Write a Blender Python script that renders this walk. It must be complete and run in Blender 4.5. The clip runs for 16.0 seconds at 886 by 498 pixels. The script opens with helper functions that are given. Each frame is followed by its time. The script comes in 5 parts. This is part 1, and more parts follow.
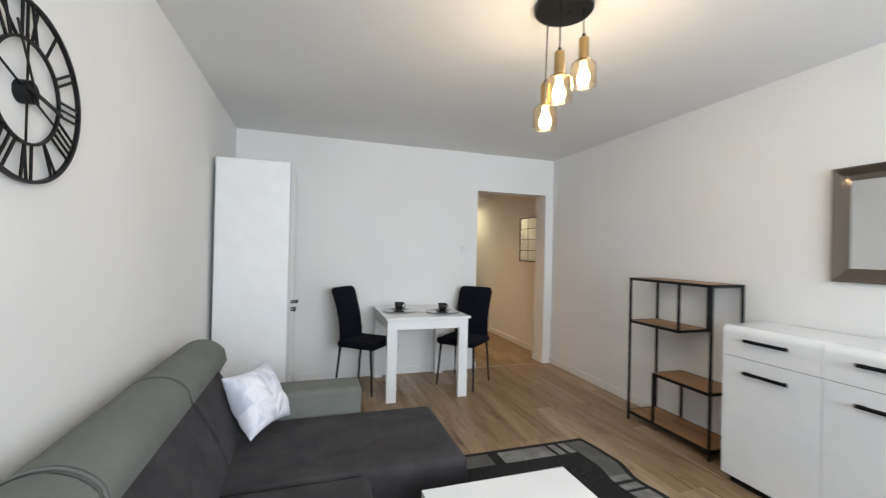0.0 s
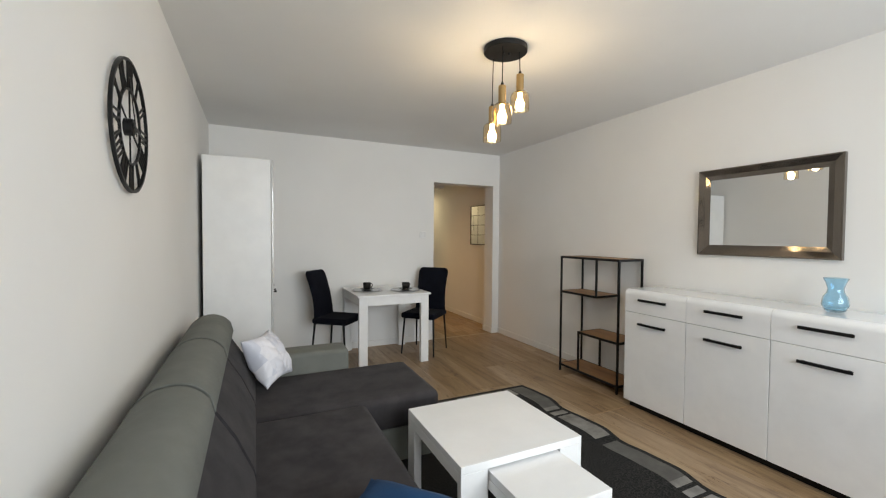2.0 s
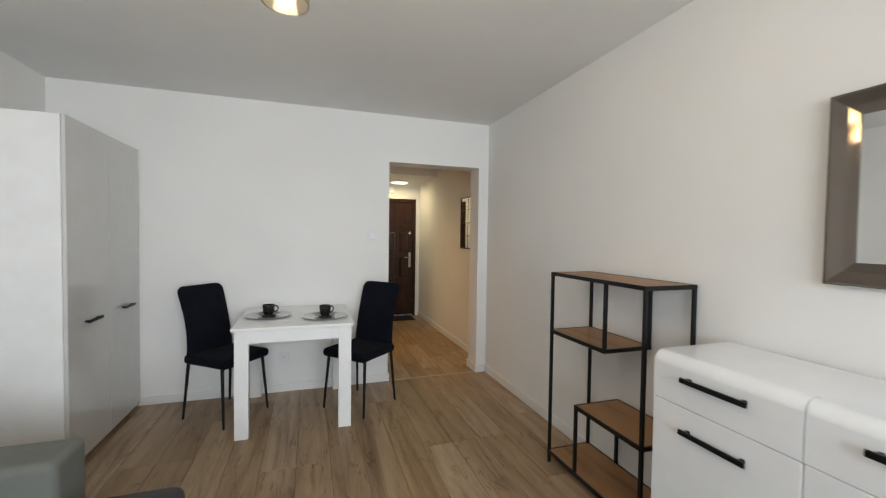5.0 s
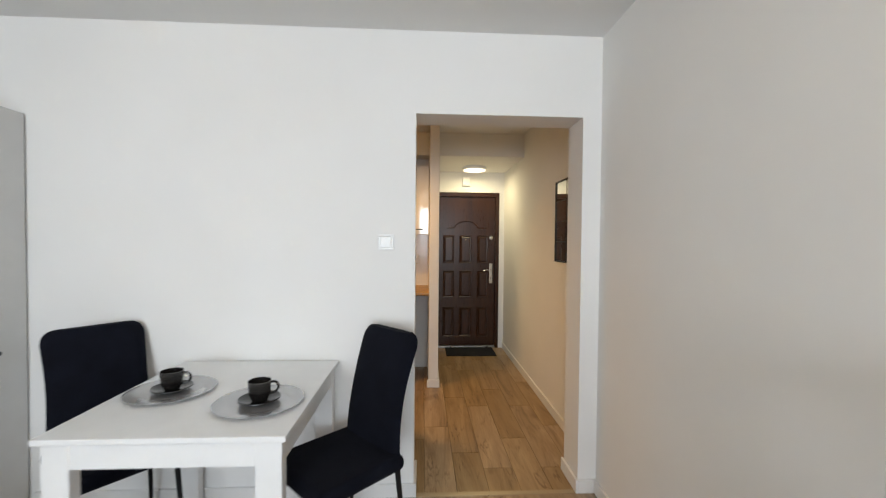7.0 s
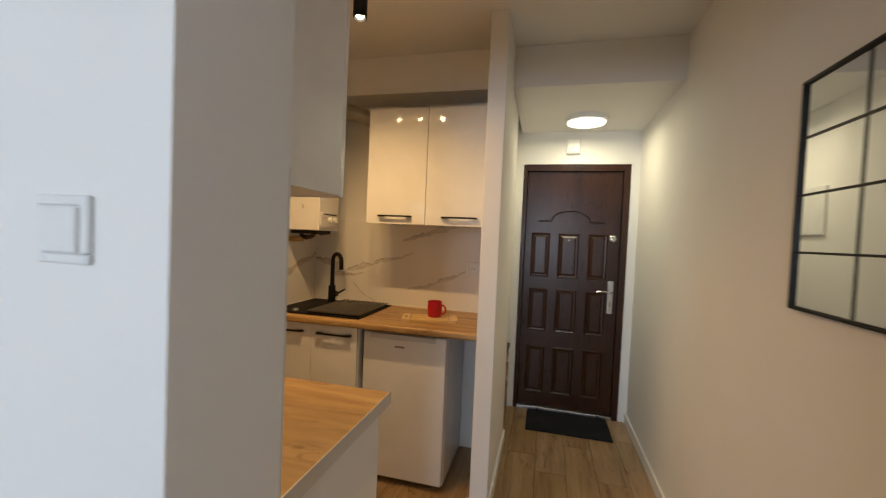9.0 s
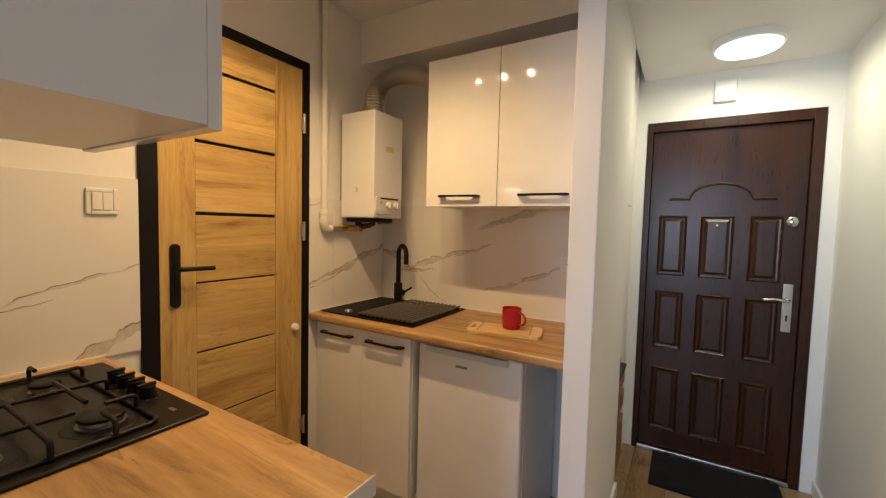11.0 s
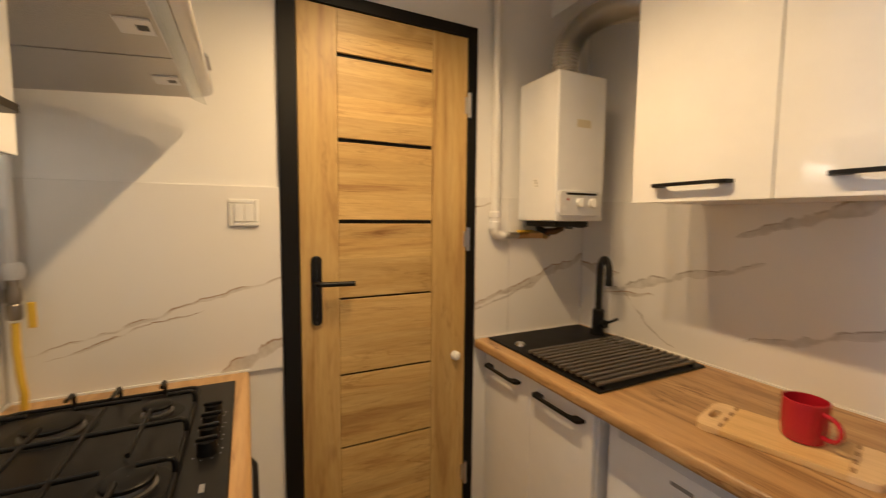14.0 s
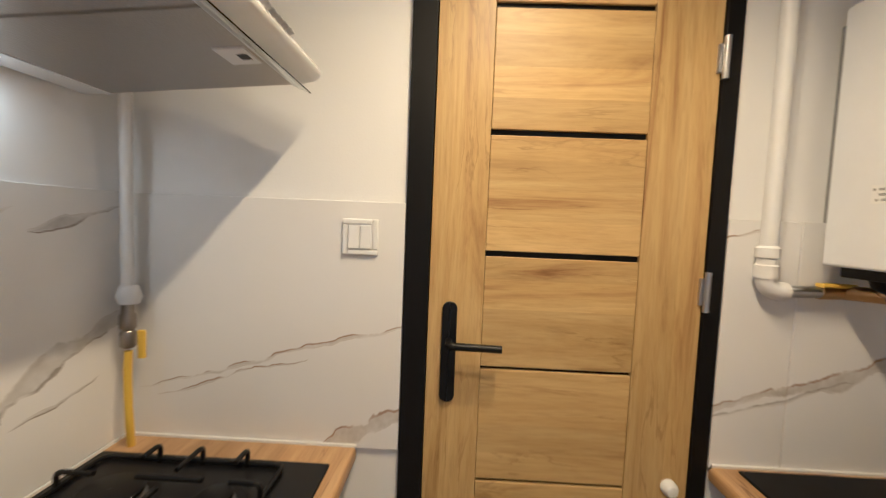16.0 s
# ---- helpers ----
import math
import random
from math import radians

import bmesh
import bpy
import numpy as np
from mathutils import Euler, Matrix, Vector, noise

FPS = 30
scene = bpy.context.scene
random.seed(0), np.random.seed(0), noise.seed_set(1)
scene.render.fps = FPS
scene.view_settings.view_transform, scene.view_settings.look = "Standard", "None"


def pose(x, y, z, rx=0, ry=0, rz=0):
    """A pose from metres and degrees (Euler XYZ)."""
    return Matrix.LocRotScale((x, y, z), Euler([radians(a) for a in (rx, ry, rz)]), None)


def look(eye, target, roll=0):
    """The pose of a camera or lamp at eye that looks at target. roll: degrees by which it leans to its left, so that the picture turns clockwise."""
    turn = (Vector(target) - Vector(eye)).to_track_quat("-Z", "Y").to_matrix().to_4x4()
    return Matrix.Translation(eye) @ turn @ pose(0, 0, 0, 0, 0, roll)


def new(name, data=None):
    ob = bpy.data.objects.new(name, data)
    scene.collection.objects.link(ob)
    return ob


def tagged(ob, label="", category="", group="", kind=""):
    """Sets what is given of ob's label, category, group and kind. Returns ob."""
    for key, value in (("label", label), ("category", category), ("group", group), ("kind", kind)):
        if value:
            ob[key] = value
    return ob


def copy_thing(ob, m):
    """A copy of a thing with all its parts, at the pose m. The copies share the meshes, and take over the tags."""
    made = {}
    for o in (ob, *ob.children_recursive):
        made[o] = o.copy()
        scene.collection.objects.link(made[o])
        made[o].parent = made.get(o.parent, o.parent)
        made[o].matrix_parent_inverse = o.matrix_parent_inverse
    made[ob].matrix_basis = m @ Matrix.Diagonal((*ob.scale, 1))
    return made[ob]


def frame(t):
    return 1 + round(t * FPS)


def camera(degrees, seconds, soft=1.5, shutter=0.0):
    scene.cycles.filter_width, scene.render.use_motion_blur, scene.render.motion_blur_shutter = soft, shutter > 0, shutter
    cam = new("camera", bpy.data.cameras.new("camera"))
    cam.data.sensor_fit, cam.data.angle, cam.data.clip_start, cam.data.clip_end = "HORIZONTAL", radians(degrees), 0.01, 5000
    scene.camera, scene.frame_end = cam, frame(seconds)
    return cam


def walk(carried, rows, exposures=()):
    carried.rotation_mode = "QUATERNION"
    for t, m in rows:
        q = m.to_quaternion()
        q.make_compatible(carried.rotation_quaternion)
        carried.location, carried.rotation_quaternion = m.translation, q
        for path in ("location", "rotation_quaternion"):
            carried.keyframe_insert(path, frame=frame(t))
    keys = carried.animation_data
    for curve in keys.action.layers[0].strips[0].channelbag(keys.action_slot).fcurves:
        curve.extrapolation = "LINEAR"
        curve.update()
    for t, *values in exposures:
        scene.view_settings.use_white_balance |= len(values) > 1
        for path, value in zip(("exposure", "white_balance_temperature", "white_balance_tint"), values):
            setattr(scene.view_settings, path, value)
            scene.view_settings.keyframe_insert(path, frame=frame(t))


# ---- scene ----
cam = camera(95.6, 16.0, soft=1.2, shutter=0.4)
PATH = [
    (0, (0.583, 0.718, 1.32), (1.199, 2.621, 1.33), 1.3),
    (0.5, (0.443, 0.526, 1.339), (1.321, 2.324, 1.329), -0.7),
    (1, (0.366, 0.366, 1.344), (1.285, 2.141, 1.286), -1.6),
    (1.5, (0.303, 0.286, 1.335), (1.19, 2.077, 1.274), -0.5),
    (2, (0.281, 0.243, 1.319), (1.131, 2.053, 1.259), 0.4),
    (2.5, (0.341, 0.267, 1.318), (1.198, 2.073, 1.253), 0.7),
    (3, (0.483, 0.384, 1.328), (1.395, 2.163, 1.269), 0.9),
    (3.2, (0.573, 0.465, 1.345), (1.514, 2.229, 1.295), 1.0),
    (4.0, (1.06, 0.77, 1.345), (1.87, 2.60, 1.29), 1.0),
    (4.75, (1.555, 1.13, 1.34), (2.21, 3.02, 1.28), 0.9),
    (5.5, (1.858, 1.635, 1.343), (2.404, 3.558, 1.278), 0.6),
    (6, (2.099, 2.006, 1.36), (2.444, 3.975, 1.294), 0.4),
    (6.5, (2.251, 2.421, 1.359), (2.443, 4.411, 1.303), 0.2),
    (7, (2.392, 2.84, 1.358), (2.495, 4.837, 1.314), 0.5),
    (7.5, (2.516, 3.296, 1.352), (2.549, 5.295, 1.303), 0.9),
    (8, (2.605, 3.752, 1.33), (2.529, 5.75, 1.273), 1.3),
    (8.5, (2.724, 4.2, 1.336), (2.459, 6.181, 1.271), 2.0),
    (9, (2.76, 4.587, 1.355), (2.268, 6.525, 1.293), 2.5),
    (11.5, (2.798, 5.19, 1.314), (1.747, 6.886, 1.175), 1.1),
    (12, (2.851, 5.196, 1.305), (1.884, 6.934, 1.099), 0.6),
    (12.5, (2.873, 5.251, 1.33), (1.982, 7.024, 1.079), 0.3),
    (13, (2.789, 5.372, 1.358), (1.791, 7.088, 1.111), 0.6),
    (13.5, (2.631, 5.57, 1.371), (1.222, 6.974, 1.164), 0.7),
    (14, (2.575, 5.724, 1.367), (0.783, 6.599, 1.212), 0.5),
    (14.5, (2.614, 5.815, 1.375), (0.647, 6.158, 1.259), 0.5),
    (15, (2.557, 5.862, 1.371), (0.561, 5.888, 1.261), 0.6),
    (15.5, (2.371, 5.91, 1.396), (0.377, 5.832, 1.269), 1.4),
    (16, (2.113, 5.932, 1.417), (0.118, 5.876, 1.286), 2.3),
]
EXPOSURES = [(0, 0.56, 6520, 10), (1, 0.30, 6850, 10), (2, 0.25, 7050, 10), (3, 0.25, 7000, 10), (5.5, 0.54, 6750, 10), (7, 0.82, 6650, 10), (8, 0.68, 6550, 10),
             (9, 0.67, 6080, 10), (11.5, 1.04, 5480, 10), (12.5, 1.07, 5280, 10), (14, 1.10, 5180, 10), (15, 1.28, 4560, 10), (16, 1.27, 4220, 9)]
walk(cam, [(t, look(eye, target, roll)) for t, eye, target, roll in PATH], EXPOSURES)

# ---- world, sun, large lights ----
world = bpy.data.worlds.new("world")
scene.world = world
world.use_nodes = True
wn = world.node_tree.nodes
sky = wn.new("ShaderNodeTexSky")
sky.sky_type, sky.sun_disc = "NISHITA", False
sky.sun_elevation, sky.sun_rotation = radians(40), radians(30)
wn["Background"].inputs["Strength"].default_value = 0.12
world.node_tree.links.new(sky.outputs[0], wn["Background"].inputs["Color"])


def lamp(name, kind, m, energy, color, **more):
    data = bpy.data.lights.new(name, kind)
    data.energy, data.color = energy, color
    for key, value in more.items():
        if key == "size":
            data.shape, data.size, data.size_y = "RECTANGLE", value[0], value[1]
        elif key == "radius":
            data.shadow_soft_size = value
        elif key == "cone":
            data.spot_size, data.spot_blend = radians(value), 1.0
        elif key == "spread":
            data.spread = radians(value)
    ob = new(name, data)
    ob.matrix_world = m
    return ob


REAR = -0.95
DAY, BULB, SPOT, HALL = (0.79, 0.89, 1.0), (1.0, 0.82, 0.60), (1.0, 0.59, 0.22), (1.0, 0.85, 0.50)
lamp("window_daylight", "AREA", look((1.90, REAR - 0.06, 1.5), (1.90, 4, 1.2)), 57, DAY, size=(2.6, 1.5), spread=134)
for px, py, pz in ((1.611, 2.376, 1.935), (1.571, 2.207, 2.0), (1.708, 2.227, 2.095)):
    lamp("pendant_bulb_light", "POINT", pose(px, py, pz), 1.0, BULB, radius=0.03)
lamp("hall_lamp_light", "AREA", look((2.99, 7.50, 2.147), (2.99, 7.50, 0)), 3.4, HALL, size=(0.25, 0.25))
for sx in (1.66, 1.826, 1.992):
    lamp("ceiling_spot_light", "SPOT", look((sx, 6.09, 2.21), (sx, 6.09, 0)), 11.8, SPOT, radius=0.014, cone=160)
lamp("hood_lamp_light", "AREA", look((1.55, 5.198, 1.634), (1.55, 5.24, 0)), 0.20, (1.0, 0.80, 0.52), size=(0.12, 0.05))


# ---- materials ----
def mat(name, color, rough=0.5, metal=0.0, **more):
    m = bpy.data.materials.new(name)
    m.use_nodes = True
    b = m.node_tree.nodes["Principled BSDF"]
    b.inputs["Base Color"].default_value = (*color, 1)
    b.inputs["Roughness"].default_value = rough
    b.inputs["Metallic"].default_value = metal
    for key, value in more.items():
        b.inputs[key.replace("_", " ")].default_value = value
    return m


def node(m, kind, **settings):
    n = m.node_tree.nodes.new(kind)
    for key, value in settings.items():
        if key in n.inputs:
            n.inputs[key].default_value = value
    return n


def wire(m, a, b):
    m.node_tree.links.new(a, b)


def maths(m, op, a, b=0.0, c=0.0):
    n = m.node_tree.nodes.new("ShaderNodeMath")
    n.operation = op
    for i, v in enumerate((a, b, c)):
        if isinstance(v, (int, float)):
            n.inputs[i].default_value = v
        else:
            wire(m, v, n.inputs[i])
    return n.outputs[0]


def ramp(m, fac, stops):
    n = m.node_tree.nodes.new("ShaderNodeValToRGB")
    e = n.color_ramp.elements
    while len(e) < len(stops):
        e.new(0.5)
    for i, (p, c) in enumerate(stops):
        e[i].position, e[i].color = p, (*c, 1) if len(c) == 3 else c
    wire(m, fac, n.inputs[0])
    return n.outputs[0]


def coords(m, scale=(1, 1, 1), vary=False, space="Object"):
    tc = m.node_tree.nodes.new("ShaderNodeTexCoord")
    mp = node(m, "ShaderNodeMapping", Scale=scale)
    if vary:
        info = m.node_tree.nodes.new("ShaderNodeObjectInfo")
        add = m.node_tree.nodes.new("ShaderNodeVectorMath")
        mul = maths(m, "MULTIPLY", info.outputs["Random"], 37.0)
        wire(m, tc.outputs[space], add.inputs[0])
        wire(m, mul, add.inputs[1])
        wire(m, add.outputs[0], mp.inputs[0])
    else:
        wire(m, tc.outputs[space], mp.inputs[0])
    return mp.outputs[0]


def noise_tex(m, vec, scale, detail=3, rough=0.5, distort=0.0):
    n = node(m, "ShaderNodeTexNoise", Scale=scale, Detail=detail, Roughness=rough, Distortion=distort)
    wire(m, vec, n.inputs["Vector"])
    return n.outputs["Fac"]


def bump(m, height, strength, dist=0.002):
    n = node(m, "ShaderNodeBump", Strength=strength, Distance=dist)
    wire(m, height, n.inputs["Height"])
    wire(m, n.outputs[0], m.node_tree.nodes["Principled BSDF"].inputs["Normal"])


def base(m, color):
    wire(m, color, m.node_tree.nodes["Principled BSDF"].inputs["Base Color"])


def roughness(m, value):
    wire(m, value, m.node_tree.nodes["Principled BSDF"].inputs["Roughness"])


def paint(name, a, b, rough=0.85, grain=220, strength=0.25):
    """Rolled wall paint: faint large stains, fine roller grain."""
    m = mat(name, a, rough)
    v = coords(m)
    base(m, ramp(m, noise_tex(m, v, 1.3, 4), [(0.35, a), (0.65, b)]))
    bump(m, noise_tex(m, v, grain, 3, 0.6), strength, 0.0012)
    return m


def wood(name, dark, mid, light, along="Y", size=1.0, rough=0.45, vary=False, knots=True, grain_bump=0.15, stave=None, cracks=0.0):
    """Long grain stretched along one axis, with darker streaks and knots."""
    m = mat(name, mid, rough)
    stretch = {"X": (0.09, 1, 1), "Y": (1, 0.09, 1), "Z": (1, 1, 0.09)}[along]
    v = coords(m, tuple(s * size for s in stretch), vary)
    n1 = noise_tex(m, v, 6, 8, 0.66, 1.6)
    n2 = noise_tex(m, v, 85, 4, 0.6, 0.2)
    col = ramp(m, n1, [(0.30, dark), (0.44, mid), (0.66, light)])
    mix = node(m, "ShaderNodeMix")
    mix.data_type, mix.blend_type = "RGBA", "MULTIPLY"
    mix.inputs[0].default_value = 0.5
    wire(m, col, mix.inputs[6])
    wire(m, ramp(m, n2, [(0.3, (0.74, 0.70, 0.65)), (0.55, (1, 1, 1))]), mix.inputs[7])
    out = mix.outputs[2]
    if knots:
        v2 = coords(m, tuple(s * size * 1.0 if s == 1 else s * size * 4 for s in stretch), vary)
        k = noise_tex(m, v2, 5, 2, 0.5, 0.4)
        mk = node(m, "ShaderNodeMix")
        mk.data_type, mk.blend_type = "RGBA", "MULTIPLY"
        wire(m, ramp(m, k, [(0.66, (0, 0, 0)), (0.78, (1, 1, 1))]), mk.inputs[0])
        wire(m, out, mk.inputs[6])
        mk.inputs[7].default_value = (0.55, 0.46, 0.38, 1)
        out = mk.outputs[2]
    if cracks:
        # fine dark fissures that gather in patches
        vc = coords(m, tuple(s * size if s == 1 else s * size * 1.6 for s in stretch), vary)
        line = maths(m, "ABSOLUTE", maths(m, "SUBTRACT", noise_tex(m, vc, 11, 5, 0.55, 0.5), 0.5))
        line = maths(m, "MAXIMUM", maths(m, "MULTIPLY_ADD", line, -45, 1.0), 0.0)
        patch = maths(m, "MAXIMUM", maths(m, "MULTIPLY_ADD", noise_tex(m, coords(m, tuple(1.0 if s == 1 else 0.45 for s in stretch), vary), 9, 3, 0.5), 9, -4.3), 0.0)
        mc = node(m, "ShaderNodeMix")
        mc.data_type, mc.blend_type = "RGBA", "MULTIPLY"
        wire(m, maths(m, "MULTIPLY", maths(m, "MINIMUM", maths(m, "MULTIPLY", line, patch), 1.0), cracks), mc.inputs[0])
        wire(m, out, mc.inputs[6])
        mc.inputs[7].default_value = (0.42, 0.32, 0.22, 1)
        out = mc.outputs[2]
    if stave:
        # glued staves: bands across the grain, each in its own tone
        tc = m.node_tree.nodes.new("ShaderNodeTexCoord")
        snap = m.node_tree.nodes.new("ShaderNodeVectorMath")
        snap.operation = "SNAP"
        wire(m, tc.outputs["Object"], snap.inputs[0])
        snap.inputs[1].default_value = stave
        white = m.node_tree.nodes.new("ShaderNodeTexWhiteNoise")
        wire(m, snap.outputs[0], white.inputs["Vector"])
        tone = m.node_tree.nodes.new("ShaderNodeHueSaturation")
        wire(m, maths(m, "MULTIPLY_ADD", white.outputs["Value"], 0.26, 0.86), tone.inputs["Value"])
        wire(m, out, tone.inputs["Color"])
        out = tone.outputs[0]
    if vary:
        info = m.node_tree.nodes.new("ShaderNodeObjectInfo")
        hsv = m.node_tree.nodes.new("ShaderNodeHueSaturation")
        wire(m, maths(m, "MULTIPLY_ADD", info.outputs["Random"], 0.32, 0.84), hsv.inputs["Value"])
        wire(m, maths(m, "MULTIPLY_ADD", info.outputs["Random"], -0.2, 1.05), hsv.inputs["Saturation"])
        wire(m, out, hsv.inputs["Color"])
        out = hsv.outputs[0]
    base(m, out)
    roughness(m, maths(m, "MULTIPLY_ADD", n2, 0.2, rough - 0.1))
    bump(m, n2, grain_bump, 0.001)
    return m


def fabric(name, a, b, rough=0.9, weave=900, strength=0.35, sheen=0.04):
    m = mat(name, a, rough, Sheen_Weight=sheen, Specular_IOR_Level=0.15)
    v = coords(m)
    base(m, ramp(m, noise_tex(m, v, 7, 5, 0.6), [(0.35, a), (0.65, b)]))
    bump(m, noise_tex(m, v, weave, 2, 0.7), strength, 0.001)
    return m


def worn(name, color, rough=0.4, metal=0.0, spread=0.12, **more):
    """Plain lacquer or metal with slight smudges in its gloss."""
    m = mat(name, color, rough, metal, **more)
    n = noise_tex(m, coords(m), 6, 5, 0.6)
    roughness(m, maths(m, "MULTIPLY_ADD", n, spread * 2, max(rough - spread, 0.02)))
    base(m, ramp(m, n, [(0.3, tuple(c * 0.94 for c in color)), (0.7, color)]))
    return m


WALL = paint("wall_paint", (0.80, 0.79, 0.77), (0.83, 0.82, 0.80))
CEIL = paint("ceiling_paint", (0.78, 0.775, 0.765), (0.81, 0.805, 0.79), grain=160)
TRIM = worn("white_trim", (0.82, 0.81, 0.79), 0.45)
PLANK = wood("oak_laminate", (0.17, 0.100, 0.050), (0.30, 0.193, 0.104), (0.41, 0.284, 0.162), "Y", 1.5, 0.42, True, cracks=0.75)
TILEPLANK = wood("oak_tile_plank", (0.16, 0.09, 0.035), (0.31, 0.195, 0.09), (0.43, 0.29, 0.145), "Y", 1.4, 0.38, True, cracks=0.75)
GLOSS = worn("white_gloss_front", (0.87, 0.875, 0.88), 0.06, spread=0.02, Coat_Weight=0.6, Coat_Roughness=0.03)
SATIN = worn("white_satin_board", (0.86, 0.86, 0.855), 0.35)
GREYGLOSS = worn("pale_grey_gloss_front", (0.62, 0.615, 0.60), 0.06, spread=0.02, Coat_Weight=0.6, Coat_Roughness=0.03)
BLACKMETAL = worn("black_metal", (0.005, 0.005, 0.0055), 0.45, Specular_IOR_Level=0.3)
BLACK = worn("black_plastic", (0.0045, 0.0045, 0.005), 0.42, Specular_IOR_Level=0.28)
SINKBLACK = worn("black_composite", (0.0045, 0.0045, 0.005), 0.55, Specular_IOR_Level=0.22)
STEEL = worn("brushed_steel", (0.55, 0.55, 0.55), 0.3, 1.0)
CHROME = worn("chrome", (0.55, 0.55, 0.55), 0.2, 1.0, spread=0.06)
ENAMEL = worn("white_enamel", (0.83, 0.84, 0.86), 0.22, spread=0.05)
OAKTOP = wood("oak_worktop", (0.20, 0.105, 0.038), (0.40, 0.242, 0.094), (0.54, 0.352, 0.155), "X", 1.6, 0.4, cracks=0.8, stave=(10, 0.105, 10))
SHELFWOOD = wood("walnut_shelf_board", (0.20, 0.095, 0.036), (0.32, 0.160, 0.062), (0.39, 0.21, 0.085), "Y", 1.0, 0.45)
DOOROAK_H = wood("oak_door_panel", (0.30, 0.155, 0.045), (0.49, 0.325, 0.100), (0.61, 0.435, 0.160), "Y", 1.6, 0.45, stave=(10, 10, 0.068), cracks=0.4)
DOOROAK_V = wood("oak_door_stile", (0.30, 0.155, 0.045), (0.49, 0.325, 0.100), (0.61, 0.435, 0.160), "Z", 1.6, 0.45, stave=(10, 0.058, 10), cracks=0.4)
DOORDARK = wood("dark_walnut_door", (0.016, 0.0048, 0.0017), (0.030, 0.0095, 0.0030), (0.047, 0.0160, 0.0048), "Z", 1.4, 0.30, knots=False)
DOORDARK.node_tree.nodes["Principled BSDF"].inputs["Specular IOR Level"].default_value = 0.32
SOFADARK = fabric("charcoal_velvet", (0.034, 0.031, 0.033), (0.056, 0.051, 0.053))
SOFAGREY = fabric("grey_green_fabric", (0.150, 0.155, 0.138), (0.175, 0.18, 0.162))
NAVY = fabric("navy_velvet", (0.0022, 0.0026, 0.006), (0.0045, 0.0055, 0.011), sheen=0.01)
BLUE = fabric("blue_velvet", (0.004, 0.035, 0.105), (0.007, 0.055, 0.15))
MIRROR = mat("mirror_silver", (0.86, 0.87, 0.87), 0.015, 1.0)


# ---- mesh helpers ----
def box(bm, x0, x1, y0, y1, z0, z1, bevel=0.0, seg=2):
    made = bmesh.ops.create_cube(bm, size=1)["verts"]
    bmesh.ops.scale(bm, vec=(x1 - x0, y1 - y0, z1 - z0), verts=made)
    bmesh.ops.translate(bm, vec=((x0 + x1) / 2, (y0 + y1) / 2, (z0 + z1) / 2), verts=made)
    if bevel:
        edges = list({e for v in made for e in v.link_edges})
        bmesh.ops.bevel(bm, geom=edges, offset=bevel, segments=seg, profile=0.5, affect="EDGES")
    return bm


def bx(*dims, **more):
    return box(bmesh.new(), *dims, **more)


def rod(bm, a, b, r, r2=None, seg=16, cap=True):
    a, b = Vector(a), Vector(b)
    d = b - a
    m = Matrix.Translation((a + b) / 2) @ d.to_track_quat("Z", "Y").to_matrix().to_4x4()
    bmesh.ops.create_cone(bm, cap_ends=cap, segments=seg, radius1=r, radius2=r if r2 is None else r2, depth=d.length, matrix=m)
    return bm


def lathe(profile, seg=32, center=(0, 0, 0), bm=None):
    """A body of revolution about z from (radius, height) pairs."""
    bm = bm or bmesh.new()
    rings = []
    for r, z in profile:
        if r < 1e-6:
            rings.append([bm.verts.new((center[0], center[1], center[2] + z))])
        else:
            rings.append([bm.verts.new((center[0] + r * math.cos(2 * math.pi * i / seg), center[1] + r * math.sin(2 * math.pi * i / seg), center[2] + z)) for i in range(seg)])
    for a, b in zip(rings, rings[1:]):
        for i in range(seg):
            j = (i + 1) % seg
            if len(a) == 1 and len(b) > 1:
                bm.faces.new((a[0], b[i], b[j]))
            elif len(b) == 1 and len(a) > 1:
                bm.faces.new((a[j], a[i], b[0]))
            elif len(a) > 1:
                bm.faces.new((a[i], b[i], b[j], a[j]))
    bmesh.ops.recalc_face_normals(bm, faces=bm.faces)
    return bm


def tube(points, r, seg=10, bm=None, radii=None):
    """A round tube along a list of points, capped."""
    bm = bm or bmesh.new()
    pts = [Vector(p) for p in points]
    rings, side = [], None
    for i, p in enumerate(pts):
        d = (pts[min(i + 1, len(pts) - 1)] - pts[max(i - 1, 0)]).normalized()
        side = d.orthogonal() if side is None else (side - d * side.dot(d))
        side.normalize()
        up = d.cross(side)
        rr = radii[i] if radii else r
        rings.append([bm.verts.new(p + rr * (math.cos(2 * math.pi * k / seg) * side + math.sin(2 * math.pi * k / seg) * up)) for k in range(seg)])
    for a, b in zip(rings, rings[1:]):
        for k in range(seg):
            bm.faces.new((a[k], a[(k + 1) % seg], b[(k + 1) % seg], b[k]))
    bm.faces.new(rings[0][::-1]), bm.faces.new(rings[-1])
    return bm


def arc(center, r, a0, a1, n, plane="xz"):
    out = []
    for i in range(n + 1):
        a = radians(a0 + (a1 - a0) * i / n)
        u, v = r * math.cos(a), r * math.sin(a)
        x, y, z = center
        out.append({"xz": (x + u, y, z + v), "yz": (x, y + u, z + v), "xy": (x + u, y + v, z)}[plane])
    return out


